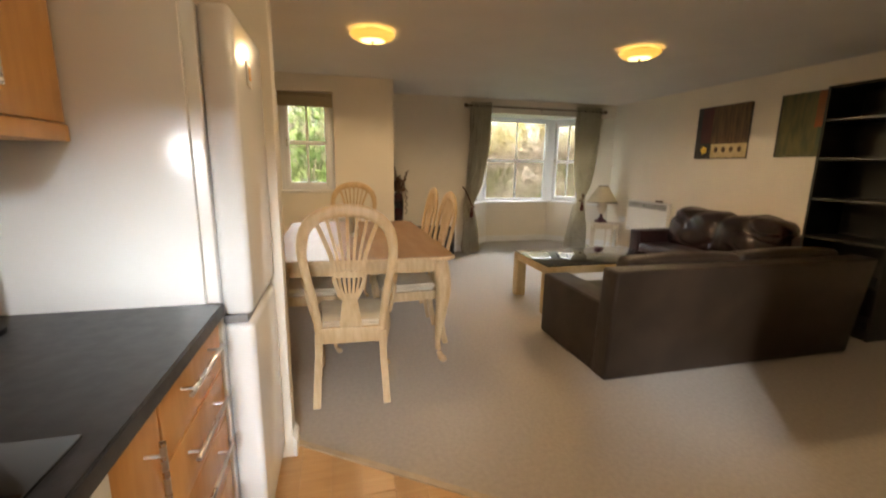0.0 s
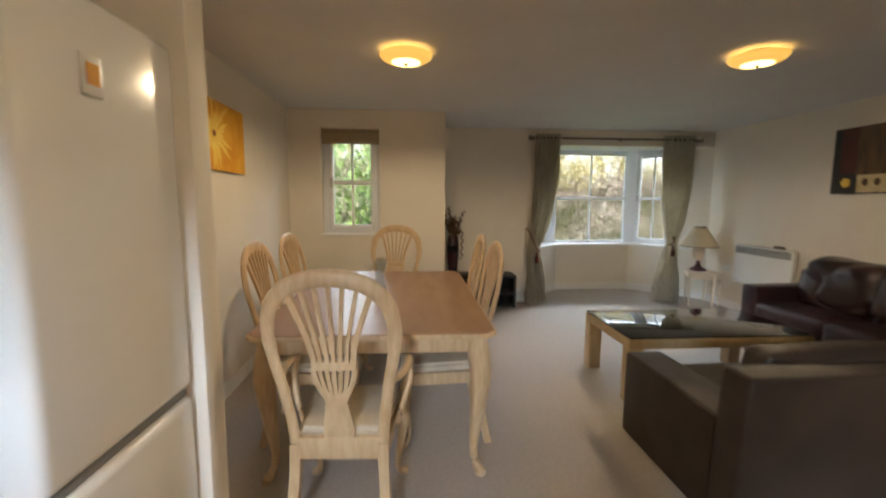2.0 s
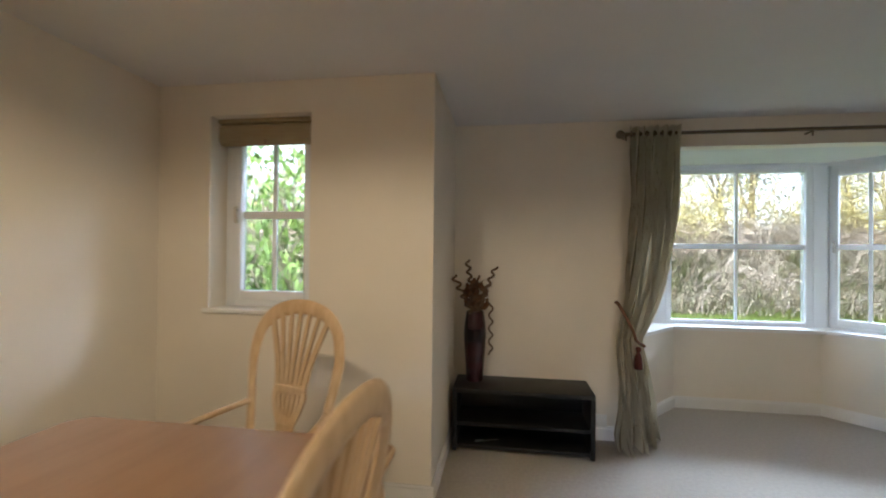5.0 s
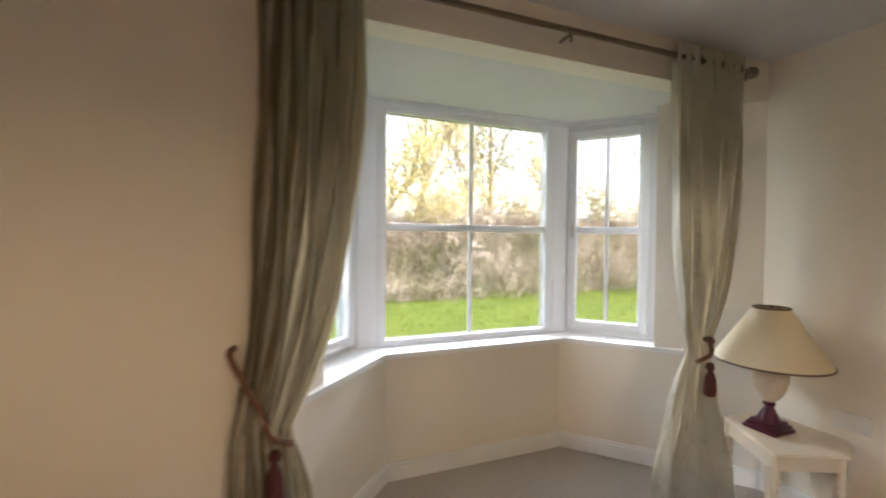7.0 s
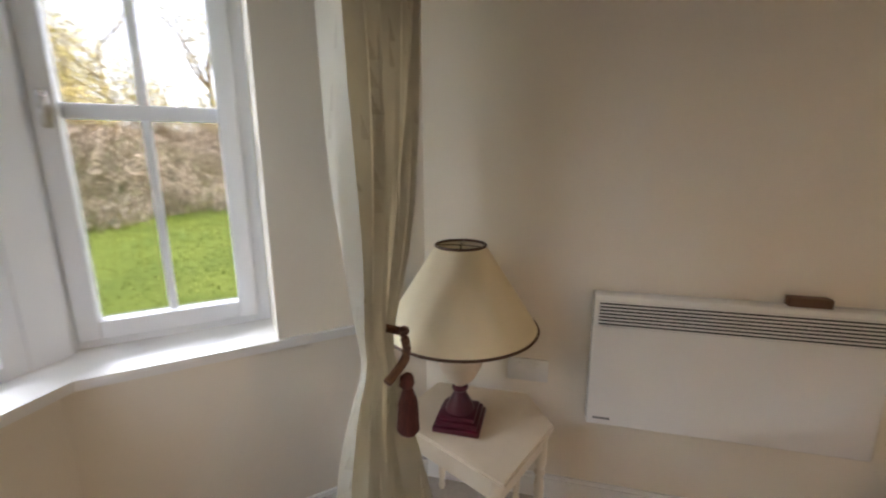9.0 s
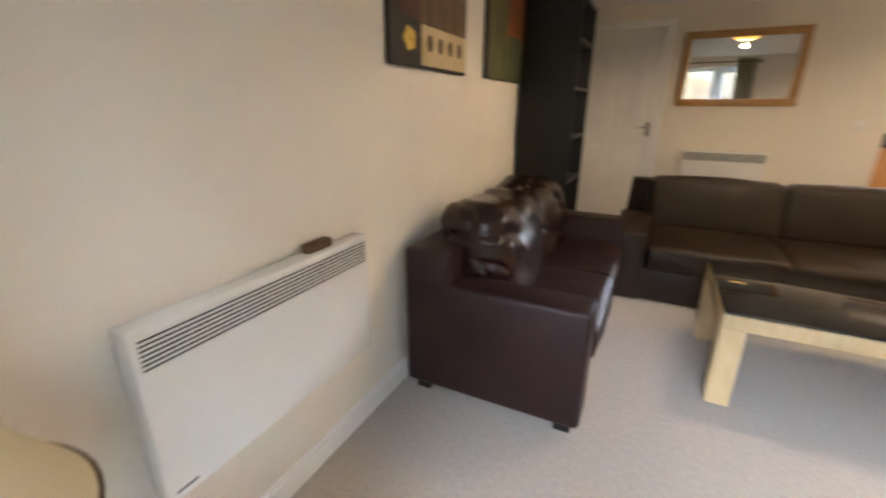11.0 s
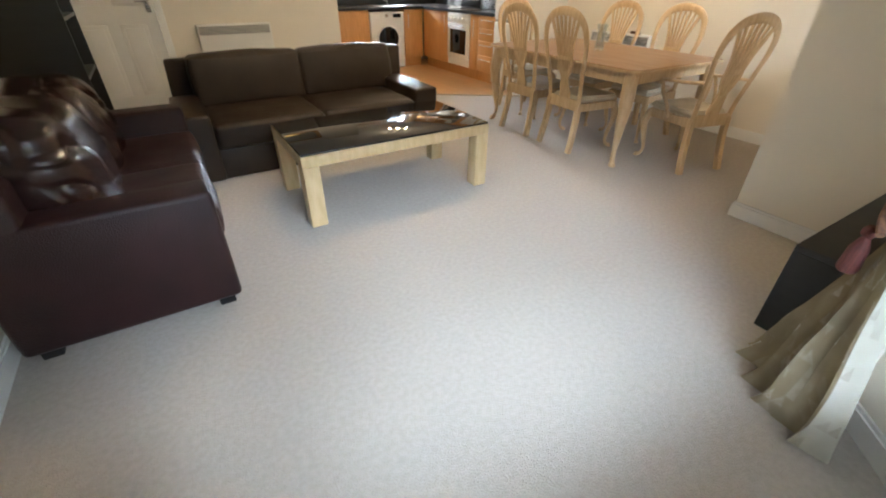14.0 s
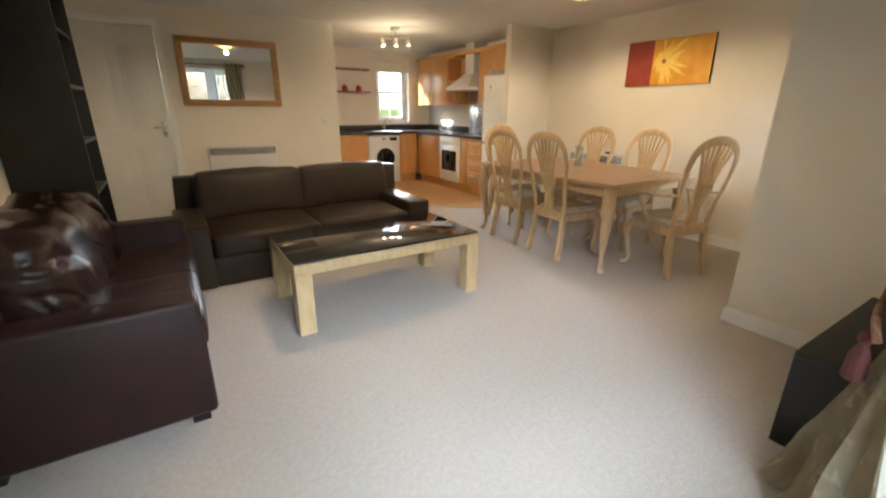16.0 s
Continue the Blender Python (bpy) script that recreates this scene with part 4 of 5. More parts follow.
vase = tagged(obj("floor_vase", lathe(bmesh.new(), [(0.055, 0), (0.060, 0.01), (0.066, 0.10), (0.077, 0.24), (0.081, 0.33), (0.076, 0.41), (0.067, 0.47), (0.062, 0.50), (0.055, 0.50), (0.055, 0.30)], 28), VASE), "tall glossy black and red vase on the television unit", "vase")
vase.location = (1.42, 5.655, TH)
stems = thing("dried_stems", "twisted dried willow stems with curled leaves in the vase", "dried flowers", (1.42, 5.655, TH + 0.40))
rnd = random.Random(11)
for dx, dy, hgt, turns, rad in ((-0.135, -0.24, 0.37, 6, 0.021), (-0.06, -0.02, 0.47, 8, 0.015), (0.02, -0.02, 0.36, 3, 0.010), (0.10, -0.03, 0.30, 4, 0.012), (0.145, 0.03, 0.42, 7, 0.015), (-0.02, -0.05, 0.30, 4, 0.012)):
    pts = []
    for i in range(64):
        t = i / 63
        r = rad * min(1, t * 2.2)
        a = turns * 2 * math.pi * t
        pts.append((dx * t ** 1.3 + r * math.cos(a), dy * t + r * math.sin(a), hgt * t * (1.0 if t < 0.9 else 1.0)))
    part("stem", sweep(bmesh.new(), pts, [0.0115 - 0.003 * i / 63 for i in range(64)], 6), STICK, stems)
for dx in (0.115,):
    pts = []
    for i in range(60):
        t = i / 59
        a = 11 * math.pi * t
        z = 0.12 + 0.10 * math.sin(min(1, t * 3) * math.pi / 2) - 0.52 * max(0, t - 0.18)
        pts.append((dx * min(1, t * 3.5) + 0.014 * math.cos(a), -0.03 + 0.014 * math.sin(a), z))
    part("curled_stem", sweep(bmesh.new(), pts, 0.007, 6), STICK, stems)
for i in range(36):
    a, z = rnd.uniform(0, 6.28), rnd.uniform(0.10, 0.27)
    r = rnd.uniform(0.02, 0.085)
    c = Vector((r * math.cos(a), r * math.sin(a) * 0.7, z))
    bm = bmesh.new()
    ln, wd = rnd.uniform(0.05, 0.09), rnd.uniform(0.016, 0.03)
    rows = []
    for k in range(5):
        t = k / 4
        ww = wd * math.sin(math.pi * (0.12 + 0.8 * t))
        curl = 0.02 * math.sin(t * 3)
        rows.append([bm.verts.new((-ww, curl, ln * t)), bm.verts.new((0, curl - 0.005, ln * t)), bm.verts.new((ww, curl, ln * t))])
    for p0, p1 in zip(rows, rows[1:]):
        for j in range(2):
            bm.faces.new((p0[j], p0[j + 1], p1[j + 1], p1[j]))
    bmesh.ops.solidify(bm, geom=bm.faces[:], thickness=0.0015)
    bmesh.ops.transform(bm, verts=bm.verts, matrix=Matrix.Translation(c) @ Euler((rnd.uniform(-0.9, 0.9), rnd.uniform(-0.9, 0.9), rnd.uniform(0, 6.28))).to_matrix().to_4x4())
    part("leaf", bm, PETAL, stems)


# ---- curtains ----
def curtain(label, top, tie, foot, z_tie, y, hook, tassel_side, seed, swing=0.0, lit_side=0.0):
    """A gathered curtain, held back by a rope at z_tie; top, tie, foot: its two edges there."""
    root = thing("curtain", label, "curtain")
    z1, nz, nx = 2.255, 46, 90
    rnd2 = random.Random(seed)
    ph = [rnd2.uniform(0, 6.28) for _ in range(4)]
    bm = bmesh.new()
    grid = []
    for k in range(nz + 1):
        z = z1 - (z1 - 0.012) * k / nz
        if z > z_tie:
            t = (z1 - z) / (z1 - z_tie)
            e = t ** 3.0
            x0, x1 = top[0] + (tie[0] - top[0]) * e, top[1] + (tie[1] - top[1]) * e
        else:
            t = (z_tie - z) / z_tie
            e = t ** 0.75
            x0, x1 = tie[0] + (foot[0] - tie[0]) * e, tie[1] + (foot[1] - tie[1]) * e
        below = max(0.0, (z_tie - z) / z_tie)
        pinch = math.exp(-((z - z_tie) / 0.16) ** 2)
        amp = 0.036 - 0.018 * pinch + 0.030 * below
        row = []
        for i in range(nx + 1):
            u = i / nx
            # full folds above; below the tie they merge into a few broad, sharp ones
            f = math.sin(u * 7 * 2 * math.pi + ph[0] + 0.5 * math.sin(z * 2.3 + ph[1]))
            g = math.asin(0.97 * math.sin(u * 3.5 * 2 * math.pi + ph[1] + 1.2 * noise.noise(Vector((u * 3, z * 2.2, seed))))) * 0.64
            mixf = min(1.0, below * 1.6)
            f = f * (1 - mixf) + g * mixf
            f2 = 0.35 * math.sin(u * 13 * 2 * math.pi + ph[2] + z * 1.7) * (1.5 - z / z1)
            wob = 0.006 * math.sin(z * 9 + u * 20 + ph[3]) + 0.03 * below * noise.noise(Vector((u * 4, z * 5, seed + 3)))
            swell = 0.025 * math.sin(math.pi * u) * (1 if z < z_tie else (z1 - z) / z1)
            turn_in = swing * (u - 0.55) * below ** 0.8
            hem = 0.05 * max(0.0, 0.10 - z) / 0.10 * (0.4 + 0.6 * math.sin(u * 23 + ph[2]))
            row.append(bm.verts.new((x0 + (x1 - x0) * u + wob, y + 0.03 * math.exp(-((z - z_tie) / 0.5) ** 2) - amp * (f + f2) * (1 - 0.45 * math.exp(-((z - z_tie) / 0.3) ** 2)) - swell + turn_in - hem, z)))
        grid.append(row)
    for r0, r1 in zip(grid, grid[1:]):
        for i in range(nx):
            bm.faces.new((r0[i], r0[i + 1], r1[i + 1], r1[i]))
    bmesh.ops.solidify(bm, geom=bm.faces[:], thickness=0.003)
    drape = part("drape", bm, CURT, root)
    drape.data.materials.append(LINING_AND_LIT)
    # lining on the back; window light painted onto front folds turned to +x
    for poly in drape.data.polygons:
        if poly.normal.y * 0.6 + poly.normal.x * 0.8 * lit_side > 0.0:
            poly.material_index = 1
    xm = tie[0] if tassel_side < 0 else tie[1]
    front = y - 0.045
    bm = sweep(bmesh.new(), smooth([hook, (hook[0], y - 0.03, hook[2] - 0.01), ((hook[0] + xm) / 2, front - 0.005, z_tie + 0.09), (xm - tassel_side * 0.06, front - 0.005, z_tie + 0.02), (xm, front + 0.02, z_tie - 0.02)], 6), 0.011, 8)
    part("tie_rope", bm, ROPE, root, "twisted brown tie-back rope")
    tx = xm - tassel_side * 0.05
    bm = lathe(bmesh.new(), [(0.010, -0.02), (0.018, -0.03), (0.018, -0.048), (0.011, -0.056), (0.024, -0.095), (0.029, -0.165), (0.024, -0.175)], 18, (tx, front - 0.01, z_tie))
    for v in bm.verts:
        v.co += Vector((noise.noise(v.co * 90), noise.noise(v.co * 90 + Vector((5, 0, 0))), 0)) * 0.004
    part("tassel", bm, TASSEL, root, "dark red tassel")
    return root


RODY, RODZ = 5.715, 2.20
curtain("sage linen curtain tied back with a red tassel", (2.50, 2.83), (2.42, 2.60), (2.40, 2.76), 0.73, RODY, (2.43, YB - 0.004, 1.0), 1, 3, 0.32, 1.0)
curtain("sage linen curtain tied back beside the lamp", (4.23, 4.68), (4.385, 4.525), (4.215, 4.53), 0.81, RODY, (4.475, YB - 0.004, 0.89), -1, 8, -0.22)
rod = thing("curtain_rod", "antique metal curtain pole with ball finials", "curtain rod")
part("pole", sweep(bmesh.new(), [(2.46, RODY, RODZ), (4.74, RODY, RODZ)], 0.0125, 12), BRASSY, rod)
for x in (2.435, 4.765):
    bm = bmesh.new()
    bmesh.ops.create_uvsphere(bm, u_segments=18, v_segments=12, radius=0.03, matrix=Matrix.Translation((x, RODY, RODZ)))
    part("finial", bm, BRASSY, rod)
for x in (2.475, 3.66, 4.72):
    bm = bmesh.new()
    sweep(bm, [(x, RODY, RODZ - 0.014), (x, YB, RODZ - 0.014)], 0.006)
    sweep(bm, [(x, RODY, RODZ - 0.012), (x, RODY, RODZ - 0.045)], 0.005)
    part("bracket", bm, BRASSY, rod)
for a, b in ((2.51, 2.82), (4.25, 4.67)):
    for i in range(7):
        x = a + (b - a) * i / 6
        bm = bmesh.new()
        ring = [(x, RODY + 0.021 * math.cos(k * math.pi / 6), RODZ + 0.021 * math.sin(k * math.pi / 6)) for k in range(13)]
        sweep(bm, ring, 0.003, 6, up=(1, 0, 0))
        part("eyelet", bm, BRASSY, rod)

# ---- side table and lamp ----
st = thing("side_table", "cream painted six sided side table with turned legs", "table", (4.785, 5.585, 0))
shape = [(-0.265, -0.155), (0.03, -0.285), (0.205, -0.19), (0.205, 0.15), (0.08, 0.195), (-0.075, 0.20)]
bm = prism(bmesh.new(), shape, 0.430, 0.450)
bmesh.ops.bevel(bm, geom=bm.edges[:], offset=0.006, segments=2, affect="EDGES")
part("tabletop", bm, LIMEPAINT, st)
bm = bmesh.new()
ins = [Vector(p) * 0.88 for p in shape]
for i in range(6):
    a, b = ins[i], ins[(i + 1) % 6]
    sweep(bm, [(a.x, a.y, 0.40), (b.x, b.y, 0.40)], (0.008, 0.03), square=True)
part("apron", bm, LIMEPAINT, st)
for i in (0, 1, 2, 3, 5):
    p = Vector(shape[i]) * 0.86
    bm = lathe(bmesh.new(), [(0.010, 0), (0.014, 0.015), (0.011, 0.03), (0.014, 0.10), (0.017, 0.22), (0.013, 0.26), (0.019, 0.275), (0.013, 0.29), (0.020, 0.31), (0.020, 0.43)], 14, (p.x, p.y, 0))
    part("leg", bm, LIMEPAINT, st)

tl = thing("table_lamp", "cream urn table lamp with a wide conical shade, unlit", "lamp", (4.765, 5.60, 0.450))
bm = bmesh.new()
for a, z0, z1 in ((0.075, 0, 0.018), (0.066, 0.018, 0.035), (0.055, 0.035, 0.05)):
    bx(bm, (-a, -a, z0), (a, a, z1), 0.004)
n4 = [(0.048, 0.05), (0.040, 0.07), (0.024, 0.10), (0.018, 0.115), (0.026, 0.122), (0.026, 0.13), (0.016, 0.14)]
lathe(bm, n4, 18)
part("plinth", bm, MAROON, tl, "glossy maroon stepped plinth")
part("urn", lathe(bmesh.new(), [(0.020, 0.138), (0.045, 0.16), (0.068, 0.205), (0.076, 0.25), (0.072, 0.285), (0.052, 0.315), (0.036, 0.325)], 28), CREAMCER, tl)
part("collar", lathe(bmesh.new(), [(0.038, 0.322), (0.044, 0.33), (0.040, 0.345), (0.014, 0.35), (0.012, 0.42)], 20), MAROON, tl)
bm = lathe(bmesh.new(), [(0.236, 0.335), (0.074, 0.59), (0.072, 0.59), (0.233, 0.335)], 48, caps=False)
sh = part("shade", bm, SHADE, tl)
for r, z in ((0.236, 0.335), (0.074, 0.59)):
    bm = sweep(bmesh.new(), [(r * math.cos(k * math.pi / 24), r * math.sin(k * math.pi / 24), z) for k in range(49)], 0.0042, 6)
    part("shade_trim", bm, TRIM, sh, "brown braid trim")
bm = bmesh.new()
for k in range(3):
    a = k * 2.094
    sweep(bm, [(0, 0, 0.59), (0.071 * math.cos(a), 0.071 * math.sin(a), 0.595)], 0.002, 5)
sweep(bm, [(0, 0, 0.42), (0, 0, 0.59)], 0.003, 6)
part("shade_carrier", bm, BRASSY, tl)


# ---- sockets and switches ----
def plate(name, label, m, double=True, plug=False):
    root = thing(name, label, "socket")
    w2 = 0.073 if double else 0.043
    part("plate", box((-w2, 0, -0.043), (w2, 0.010, 0.043), 0.003), SOCK, root)
    for x in ((-0.03, 0.03) if double else (0,)):
        part("rocker", box((x - 0.008, 0.009, 0.008), (x + 0.008, 0.014, 0.03), 0.002), SOCK, root)
    if plug:
        part("plug", box((0.012, 0.01, -0.03), (0.062, 0.045, 0.012), 0.006), SOCK, root)
    root.matrix_basis = m
    return root


plate("wall_socket", "white double wall socket behind the side table", pose(XR, 5.40, 0.53, 0, 0, 90))
plate("wall_socket", "white double wall socket beside the television unit", pose(2.30, YB, 0.14, 0, 0, 180), plug=True)
plate("light_switch", "white light switch on the mirror wall", pose(2.37, YM, 1.16, 0, 0, 0), False)


# ---- ceiling lights ----
def ceiling_light(x, y):
    root = thing("ceiling_light", "lit amber glass bowl ceiling light", "ceiling light", (x, y, C), group="amber bowl ceiling lights")
    root.scale = (1.12, 1.12, 0.82)
    part("rose", lathe(bmesh.new(), [(0.075, -0.016), (0.085, -0.008), (0.085, 0)], 28), BRASSY, root)
    part("bowl", lathe(bmesh.new(), [(0.082, -0.088), (0.115, -0.076), (0.139, -0.058), (0.149, -0.039), (0.150, -0.030), (0.146, -0.030), (0.136, -0.050), (0.113, -0.069), (0.082, -0.081)], 36, caps=False), BOWL, root)
    part("bowl_centre", lathe(bmesh.new(), [(0.018, -0.098), (0.06, -0.095), (0.082, -0.088), (0.082, -0.082), (0.06, -0.089), (0.018, -0.092)], 32), BOWLC, root)
    part("finial", lathe(bmesh.new(), [(0.004, -0.116), (0.010, -0.110), (0.007, -0.101), (0.018, -0.096)], 14), BRASSY, root)
    part("stem", lathe(bmesh.new(), [(0.006, -0.097), (0.006, -0.012)], 10), BRASSY, root)
    return root


ceiling_light(0.86, 3.02)
ceiling_light(3.10, 2.86)
sp = thing("spotlight_bar", "brushed steel kitchen ceiling light with three lit spots", "ceiling light", (1.40, 0.40, C))
part("rose", lathe(bmesh.new(), [(0.07, -0.03), (0.07, 0)], 24), CHROME, sp)
part("bar", sweep(bmesh.new(), [(-0.15, 0.12, -0.13), (0.15, -0.12, -0.13)], 0.009, 8), CHROME, sp)
part("stem", lathe(bmesh.new(), [(0.008, -0.13), (0.008, -0.02)], 10), CHROME, sp)
for k in (-1, 0, 1):
    c = Vector((0.13 * k, -0.105 * k, -0.19))
    bm = lathe(bmesh.new(), [(0.020, 0.05), (0.026, 0.04), (0.034, -0.03), (0.031, -0.03), (0.022, 0.03)], 18, c)
    head = part("spot_head", bm, CHROME, sp)
    part("spot_lens", lathe(bmesh.new(), [(0.030, -0.026), (0.030, -0.020)], 18, c), SPOTG, head)
    lamp(1.40 + c.x, 0.40 + c.y, C - 0.26, 0.5, 0.03, WARM)


# ---- kitchen ----
def bar_handle(parent, a, b, out):
    a, b, o = Vector(a), Vector(b), Vector(out)
    bm = sweep(bmesh.new(), [a + o, b + o], 0.006, 10)
    for t in (0.12, 0.88):
        p = a + (b - a) * t
        sweep(bm, [p, p + o], 0.004, 8)
    return part("handle", bm, CHROME, parent, "brushed steel bar handle")


FX = 0.205  # front plane of the run along the dining wall
def base_unit(y0, y1, fronts, label, upright=None):
    root = thing("base_cabinet", label, "cabinet")
    part("carcass", box((XL, y0 + 0.002, 0.15), (FX - 0.02, y1 - 0.002, 0.876)), BEECH, root)
    part("plinth", box((XL, y0 + 0.002, 0.0), (FX - 0.07, y1 - 0.002, 0.15)), BEECH, root)
    for z0, z1 in fronts:
        fr = part("front", box((FX - 0.018, y0 + 0.003, z0), (FX, y1 - 0.003, z1), 0.003), BEECH, root)
        if upright is None:
            bar_handle(fr, (FX, y0 + 0.085, z1 - 0.05), (FX, y1 - 0.085, z1 - 0.05), (0.032, 0, 0))
        else:
            bar_handle(fr, (FX, upright, z1 - 0.28), (FX, upright, z1 - 0.05), (0.032, 0, 0))
    return root


base_unit(0.415, 0.86, [(0.15, 0.365), (0.37, 0.555), (0.56, 0.71), (0.715, 0.872)], "beech kitchen drawer unit with four steel bar handles")
base_unit(0.21, 0.41, [(0.15, 0.872)], "narrow beech kitchen cupboard with a vertical handle", 0.335)
base_unit(-1.18, -0.395, [(0.15, 0.872)], "beech corner kitchen cupboard", -0.46)
ov = thing("oven", "white built-in oven with a black glass door", "oven")
part("body", box((XL, -0.388, 0.15), (FX - 0.005, 0.204, 0.876)), APPL, ov)
od = part("oven_door", box((FX - 0.005, -0.384, 0.25), (FX + 0.014, 0.20, 0.735), 0.004), APPL, ov)
part("door_glass", box((FX + 0.012, -0.31, 0.32), (FX + 0.0165, 0.125, 0.655), 0.002), BLACKGL, od)
bar_handle(od, (FX + 0.014, -0.32, 0.70), (FX + 0.014, 0.14, 0.70), (0.03, 0, 0))
cp = part("control_panel", box((FX - 0.005, -0.384, 0.74), (FX + 0.014, 0.20, 0.872), 0.004), APPL, ov)
for i in range(5):
    bm = lathe(bmesh.new(), [(0.018, 0), (0.015, 0.02)], 14)
    bmesh.ops.rotate(bm, verts=bm.verts, matrix=Matrix.Rotation(radians(90), 3, "Y"))
    bmesh.ops.translate(bm, verts=bm.verts, vec=(FX + 0.013, -0.30 + i * 0.105, 0.805))
    part("knob", bm, APPL, cp)
part("plinth", box((XL, -0.388, 0.0), (FX - 0.07, 0.204, 0.15)), BEECH, ov)

# back run
BY = YK + 0.61
def back_unit(x0, x1, label):
    root = thing("base_cabinet", label, "cabinet")
    part("carcass", box((x0 + 0.002, YK, 0.15), (x1 - 0.002, BY - 0.02, 0.876)), BEECH, root)
    fr = part("front", box((x0 + 0.003, BY - 0.019, 0.15), (x1 - 0.003, BY, 0.872), 0.003), BEECH, root)
    bar_handle(fr, (x1 - 0.06, BY, 0.60), (x1 - 0.06, BY, 0.82), (0, 0.032, 0))
    part("plinth", box((x0 + 0.002, YK, 0.0), (x1 - 0.002, BY - 0.07, 0.15)), BEECH, root)


back_unit(0.215, 0.565, "beech kitchen cupboard under the sink")
back_unit(1.19, 2.175, "beech kitchen cupboard at the end of the run")
wm = thing("washing_machine", "white front loading washing machine with a black porthole", "washing machine", (0.877, BY + 0.01, 0))
part("body", box((-0.298, -0.56, 0.012), (0.298, 0, 0.85), 0.010, 3), APPL, wm)
bm = lathe(bmesh.new(), [(0.205, 0), (0.205, 0.014), (0.185, 0.026), (0.165, 0.02), (0.165, 0)], 36)
bmesh.ops.rotate(bm, verts=bm.verts, matrix=Matrix.Rotation(radians(-90), 3, "X"))
bmesh.ops.translate(bm, verts=bm.verts, vec=(0, -0.002, 0.46))
wd = part("porthole_ring", bm, APPL, wm)
bm = lathe(bmesh.new(), [(0.184, 0), (0.178, 0.026), (0.11, 0.034), (0.02, 0.036)], 32)
bmesh.ops.rotate(bm, verts=bm.verts, matrix=Matrix.Rotation(radians(-90), 3, "X"))
bmesh.ops.translate(bm, verts=bm.verts, vec=(0, -0.001, 0.46))
part("porthole_glass", bm, BLACKGL, wd)
part("control_display", box((-0.24, -0.002, 0.765), (-0.10, 0.004, 0.82), 0.002), BLACKGL, wm)
part("detergent_drawer", box((0.14, -0.002, 0.755), (0.285, 0.006, 0.832), 0.004), APPL, wm)
bm = lathe(bmesh.new(), [(0.028, 0), (0.024, 0.022)], 18)
bmesh.ops.rotate(bm, verts=bm.verts, matrix=Matrix.Rotation(radians(-90), 3, "X"))
bmesh.ops.translate(bm, verts=bm.verts, vec=(0.02, -0.001, 0.795))
part("dial", bm, CHROME, wm)
for sx in (-0.25, 0.25):
    part("foot", box((sx - 0.02, -0.08, 0), (sx + 0.02, -0.04, 0.014)), DARK, wm)

wt = thing("worktop", "charcoal laminate L shaped kitchen worktop with upstand", "worktop")
bm = prism(bmesh.new(), [(XL, YK), (2.178, YK), (2.178, BY + 0.022), (FX + 0.022, BY + 0.022), (FX + 0.022, 0.862), (XL, 0.862)], 0.878, 0.917)
bmesh.ops.bevel(bm, geom=bm.edges[:], offset=0.004, segments=2, affect="EDGES")
part("slab", bm, WORKTOP, wt)
bm = bmesh.new()
bx(bm, (XL, YK, 0.917), (2.178, YK + 0.018, 1.015), 0.002)
bx(bm, (XL, YK + 0.018, 0.917), (XL + 0.018, -0.40, 1.015), 0.002)
part("upstand", bm, WORKTOP, wt)
hob = thing("hob", "black glass electric hob set on the worktop", "hob", (0, 0, 0.918))
part("glass", box((-0.34, -0.36, 0), (0.18, 0.225, 0.006), 0.002), BLACKGL, hob)
for x, y, r in ((-0.2, -0.2, 0.09), (-0.2, 0.08, 0.075), (0.05, -0.2, 0.075), (0.05, 0.08, 0.09)):
    part("cooking_ring", lathe(bmesh.new(), [(r, 0.0058), (r, 0.0066), (r - 0.004, 0.0066), (r - 0.004, 0.0058)], 32, (x, y, 0), caps=False), GREY, hob)
sink = thing("sink", "stainless steel sink with drainer and mixer tap", "sink", (0.62, YK + 0.30, 0.918))
bm = bmesh.new()
bx(bm, (-0.45, -0.22, 0), (0.45, 0.22, 0.006), 0.002)
part("drainer", bm, CHROME, sink)
part("bowl", box((-0.40, -0.16, 0.0055), (-0.02, 0.16, 0.0075), 0.002), GREY, sink)
bm = sweep(bmesh.new(), smooth([(0.02, -0.17, 0.005), (0.02, -0.17, 0.16), (0.0, -0.14, 0.21), (-0.03, -0.06, 0.20), (-0.04, -0.03, 0.17)], 4), 0.011, 10)
sweep(bm, [(0.02, -0.17, 0.05), (0.09, -0.16, 0.08)], 0.007, 8)
part("tap", bm, CHROME, sink)

# wall cupboards
UX = -0.10
